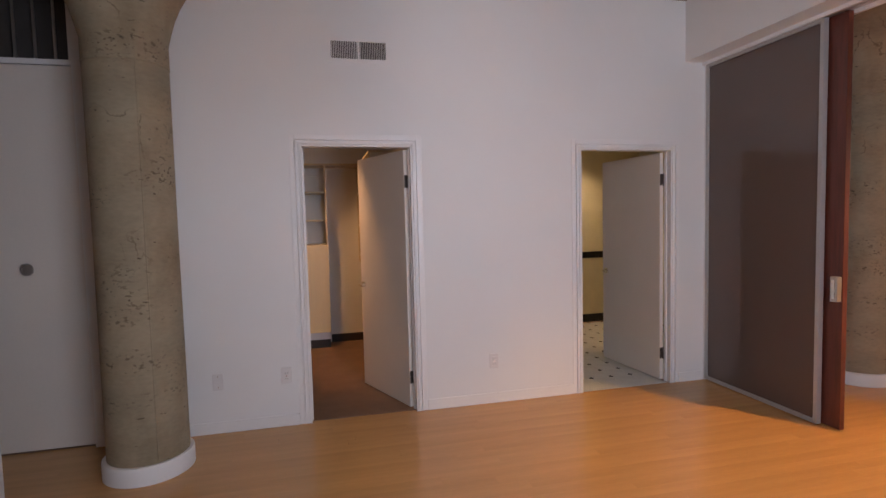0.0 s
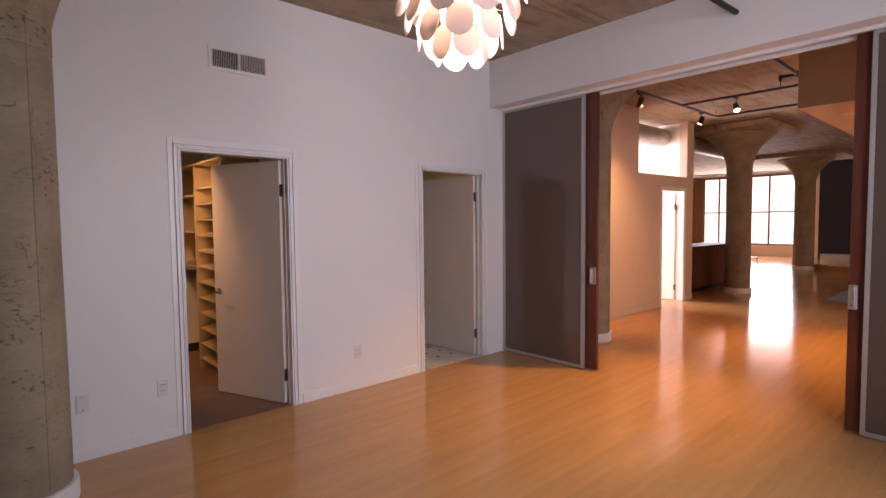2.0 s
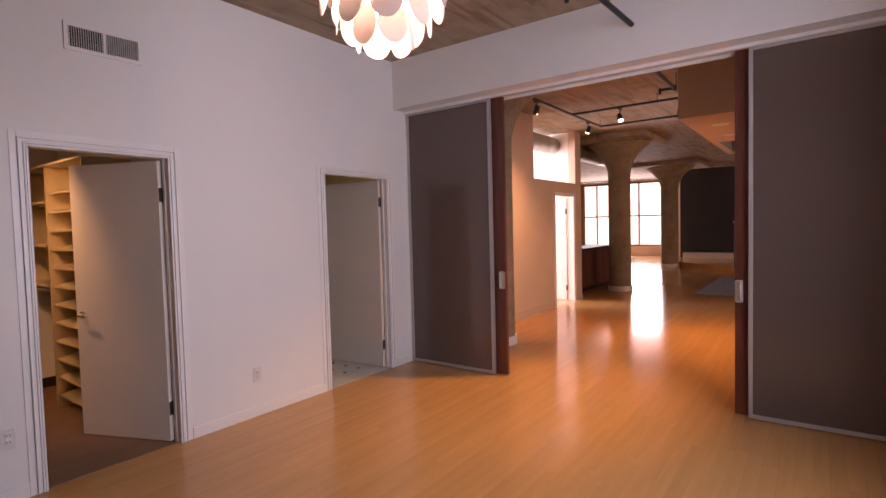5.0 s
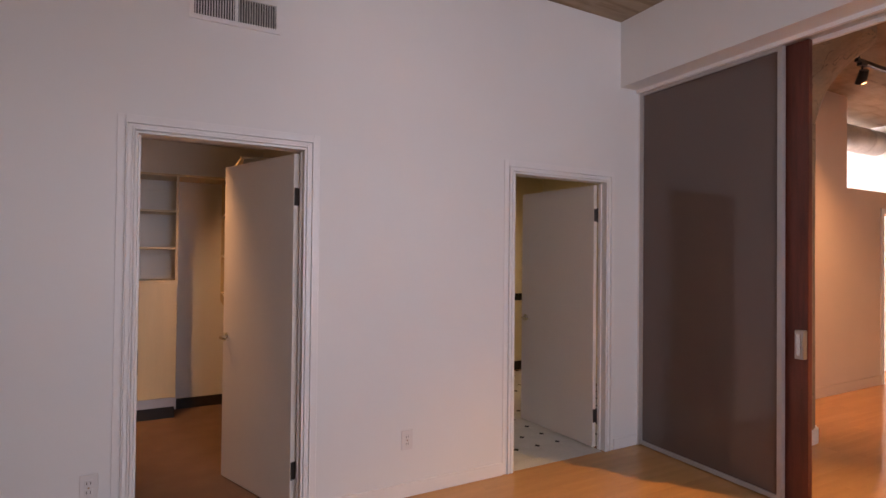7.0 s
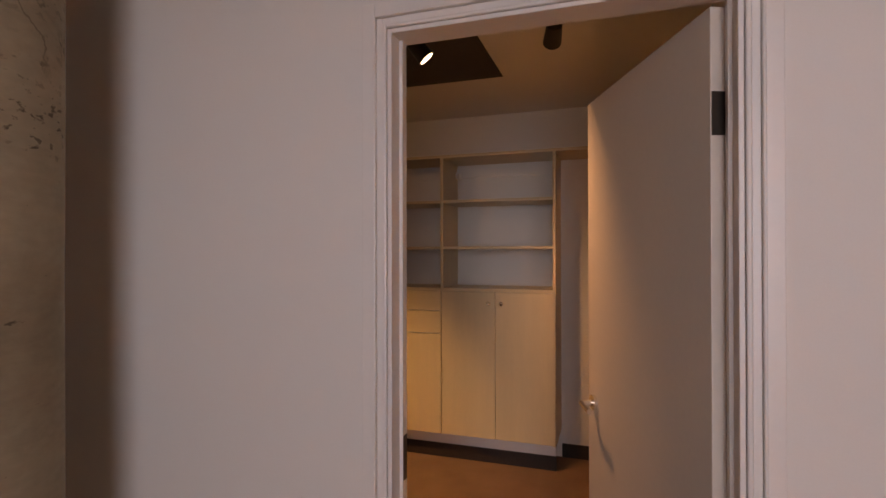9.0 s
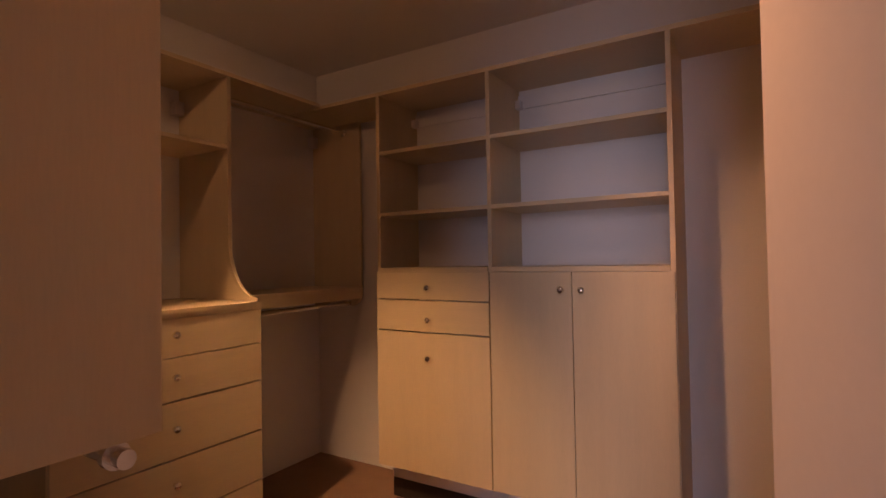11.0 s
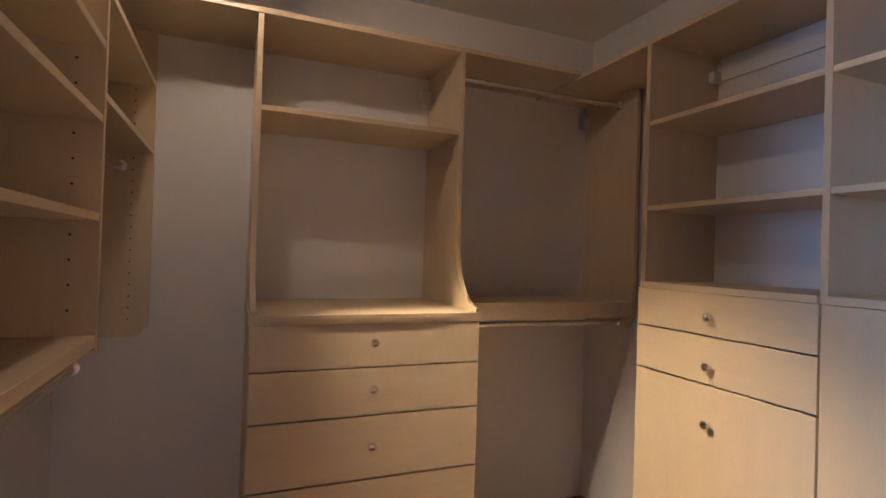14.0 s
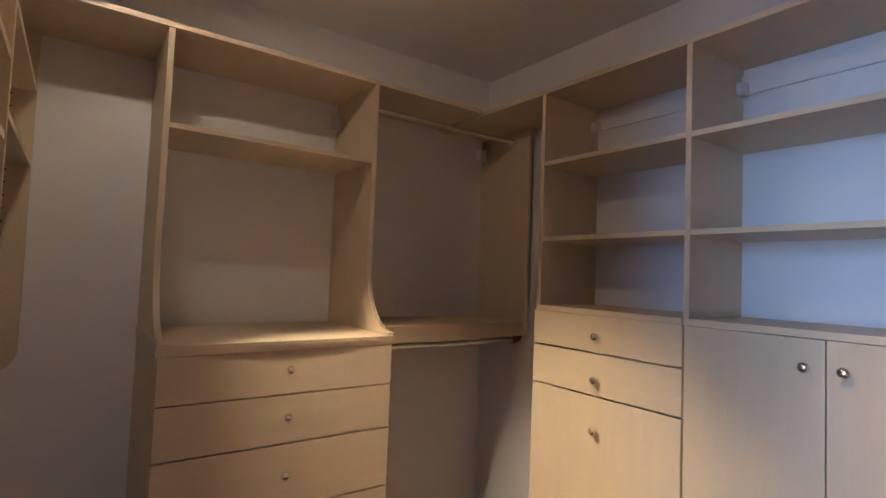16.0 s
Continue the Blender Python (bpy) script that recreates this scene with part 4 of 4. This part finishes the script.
_rug = tagged(mesh("rug", boxes((10.4, 14.2, -0.4, 2.6, 0.0, 0.012), bevel=0.004), RUGM), "slate blue area rug on the wooden floor", "rug")


def chair(x, y, rot):
    t = thing("dining_chair", "dark wooden chair with slim metal legs", "chair", (x, y, 0))
    t.rotation_euler = (0, 0, radians(rot))
    part("seat", boxes((-0.21, 0.21, -0.21, 0.21, 0.43, 0.455), bevel=0.008), REDWOOD, t)
    part("backrest", boxes((-0.20, 0.20, 0.19, 0.21, 0.55, 0.88), bevel=0.008), REDWOOD, t)
    for a in (-0.19, 0.19):
        for b in (-0.19, 0.19):
            part("leg", rods(((a, b, 0.43), (a * 1.12, b * 1.12, 0), 0.011)), BLACK, t)
        part("upright", rods(((a * 0.8, 0.2, 0.44), (a * 0.8, 0.2, 0.6), 0.009)), BLACK, t)
    return t


chair(14.6, 5.25, 60)


def spiral_stair(x, y):
    t = thing("spiral_staircase", "black metal spiral staircase with slim balusters", "staircase", (x, y, 0))
    part("pole", rods(((0, 0, 0), (0, 0, 3.2), 0.05)), BLACK, t, "", True)
    n, r, rise = 13, 0.72, 0.195
    pts = []
    for i in range(n):
        a = radians(150 - i * 27)
        z = rise * (i + 1)
        w = radians(15)
        bm = plate([(0.04 * math.cos(a), 0.04 * math.sin(a)), (r * math.cos(a - w), r * math.sin(a - w)), (r * math.cos(a), r * math.sin(a)), (r * math.cos(a + w), r * math.sin(a + w))], "z", z - 0.03, z)
        part("tread", bm, BLACK, t)
        for k in (-0.25, 0.25):
            q = a + k * radians(27)
            part("baluster", rods(((r * 0.97 * math.cos(q), r * 0.97 * math.sin(q), z), (r * 0.97 * math.cos(q), r * 0.97 * math.sin(q), z + 0.88), 0.008), seg=6), BLACK, t)
            pts.append(Vector((r * 0.97 * math.cos(q), r * 0.97 * math.sin(q), z + 0.88 - k * rise)))
    bm = bmesh.new()
    for p, q in zip(pts, pts[1:]):
        rod(bm, p, q, 0.018, 8)
    part("handrail", bm, BLACK, t, "", True)
    return t


spiral_stair(10.2, 1.15)
for _x, _y in ((5.67, 1.47), (6.56, 1.48)):
    _rl = thing("recessed_light", "round recessed downlight in the soffit", "recessed light", (_x, _y, 2.6), "soffit downlights")
    part("ring", lathe([(0.06, -0.006), (0.09, -0.006), (0.095, 0.0), (0.06, 0.0)], 28), TRIM, _rl, "", True)
    part("lens", lathe([(0, -0.003), (0.06, -0.003), (0.06, 0), (0, 0)], 28), STEEL, _rl, "", True)


def window(name, pieces, pane, label, outside):
    t = structure(name, boxes(*pieces), MULLION, label, "window")
    part("pane", boxes(pane), CLEAR, t, "clear window glass")
    t.children[0].visible_shadow = False
    return t


def grid_window(name, axis, at, u0, u1, z0, z1, cols, zs, label):
    """Steel framed window with mullions; axis is its normal."""
    f = 0.05
    ps = []

    def add(a, b, c, d):
        ps.append((at - 0.04, at + 0.04, a, b, c, d) if axis == "x" else (a, b, at - 0.04, at + 0.04, c, d))
    for i in range(cols + 1):
        u = u0 + (u1 - u0) * i / cols
        add(u - f / 2, u + f / 2, z0, z1)
    for i in range(cols):
        a, b = u0 + (u1 - u0) * i / cols + f / 2, u0 + (u1 - u0) * (i + 1) / cols - f / 2
        for z in zs:
            add(a, b, z - f / 2, z + f / 2)
    pane = (at - 0.004, at + 0.004, u0, u1, z0, z1) if axis == "x" else (u0, u1, at - 0.004, at + 0.004, z0, z1)
    return window(name, ps, pane, label, None)


grid_window("window_1", "x", 22.1, 5.9, 9.6, 0.45, 3.2, 4, (0.475, 1.75, 3.175), "added steel framed windows on the unseen south side of the loft with bright daylight")
grid_window("window_2", "y", -0.2, 0.55, 2.25, 0.65, 2.85, 2, (0.675, 1.4, 2.825), "steel framed bedroom windows")
# unseen window, added where the side room fill stands
grid_window("window_3", "y", 8.05, 5.6, 8.8, 0.7, 3.0, 4, (0.725, 1.6, 2.975), "added unseen steel framed window of the side room")
# unseen windows, added to go with the warm south fill
grid_window("window_4", "y", -5.95, 7.5, 14.5, 0.6, 2.9, 7, (0.625, 1.4, 2.875), "added steel framed windows on the unseen south side of the loft")
for _n2, _b in (("backdrop_east", (26, 26.1, -4, 22, -1, 9)), ("backdrop_north", (0, 14, 12, 12.1, -1, 9))):
    structure(_n2, boxes(_b), OUTSIDE, "bright hazy daylight outdoors", "backdrop")
structure("ground", boxes((-60, 90, -70, 70, -0.5, -0.4)), CONC, "pale concrete ground outside", "ground")

# ---- pieces of the floors ----
random.seed(5)
PW = 0.083
_meshes = {}


def board_mesh(length):
    key = round(length, 2)
    if key not in _meshes:
        bm = boxes((-key / 2 + 0.0003, key / 2 - 0.0003, -PW / 2 + 0.0003, PW / 2 - 0.0003, -0.016, 0.0))
        me = bpy.data.meshes.new("board")
        bm.to_mesh(me)
        bm.free()
        me.materials.append(FLOORW)
        _meshes[key] = me
    return _meshes[key]


floor = structure("floor", boxes((-4.6, -4.5, -0.12, YA, -0.02, -0.001)), FLOORW, "polished honey maple strip floor", "floor")
verts, faces = [], []
count = 0
_rows = int((YA + 6.1) / PW)
for j in range(_rows + 1):
    y = YB - 0.012 - PW / 2 - j * PW
    west = -4.6 if -0.2 < y < YA else 3.62
    x = west
    x -= random.random() * 1.0
    while x < 21.95:
        ln = random.choice((0.9, 1.2, 1.5, 1.8, 2.1))
        a, b = max(x, west), min(x + ln, 21.95)
        x += ln
        if b - a < 0.05:
            continue
        mid = (a + b) / 2
        if -1.9 < mid < 4.2 and y > 0.35 and count < 300:
            count += 1
            o = new("board", board_mesh(b - a))
            o.location, o.parent = (mid, y, 0), floor
        else:
            k = len(verts)
            for z in (-0.016, 0.0):
                verts += [(a + 0.0003, y - PW / 2 + 0.0003, z), (b - 0.0003, y - PW / 2 + 0.0003, z), (b - 0.0003, y + PW / 2 - 0.0003, z), (a + 0.0003, y + PW / 2 - 0.0003, z)]
            faces += [(k + 4, k + 5, k + 6, k + 7), (k, k + 1, k + 5, k + 4), (k + 1, k + 2, k + 6, k + 5), (k + 2, k + 3, k + 7, k + 6), (k + 3, k, k + 4, k + 7)]
for y0 in range(70):
    y = YB + PW / 2 + y0 * PW
    if y > 10:
        break
    for i in range(9):
        a, b = 9.0 + i * 1.45, 9.0 + (i + 1) * 1.45
        k = len(verts)
        for z in (-0.016, 0.0):
            verts += [(a + 0.0003, y - PW / 2 + 0.0003, z), (b - 0.0003, y - PW / 2 + 0.0003, z), (b - 0.0003, y + PW / 2 - 0.0003, z), (a + 0.0003, y + PW / 2 - 0.0003, z)]
        faces += [(k + 4, k + 5, k + 6, k + 7)]
_me = bpy.data.meshes.new("boards_far")
_me.from_pydata(verts, [], faces)
_me.materials.append(FLOORW)
_fb = new("boards", _me)
_fb.parent = floor
tagged(_fb, "polished maple boards", "", "", "stuff")

tile_floor = structure("floor_bath_tiles", boxes((2.28, 3.118, YB - 0.11, YB - 0.005, -0.006, 0.002)), PORC, "white tile floor with small black inset tiles", "tile floor")
_tm = boxes((-0.0985, 0.0985, -0.0985, 0.0985, -0.006, 0.0), bevel=0.001)
_tme = bpy.data.meshes.new("tile")
_tm.to_mesh(_tme)
_tm.free()
_tme.materials.append(PORC)
_im = bmesh.new()
box(_im, -0.017, 0.017, -0.017, 0.017, -0.006, 0.0015)
bmesh.ops.rotate(_im, verts=_im.verts, matrix=Matrix.Rotation(radians(45), 3, "Z"))
_ime = bpy.data.meshes.new("inset_tile")
_im.to_mesh(_ime)
_im.free()
_ime.materials.append(TILEB)
for i in range(17):
    for j in range(12):
        o = new("tile", _tme)
        o.location, o.parent = (1.25 + 0.2 * i, YB + 0.1 + 0.2 * j, 0), tile_floor
        o = new("inset_tile", _ime)
        o.location, o.parent = (1.35 + 0.2 * i, YB + 0.2 + 0.2 * j, 0), tile_floor
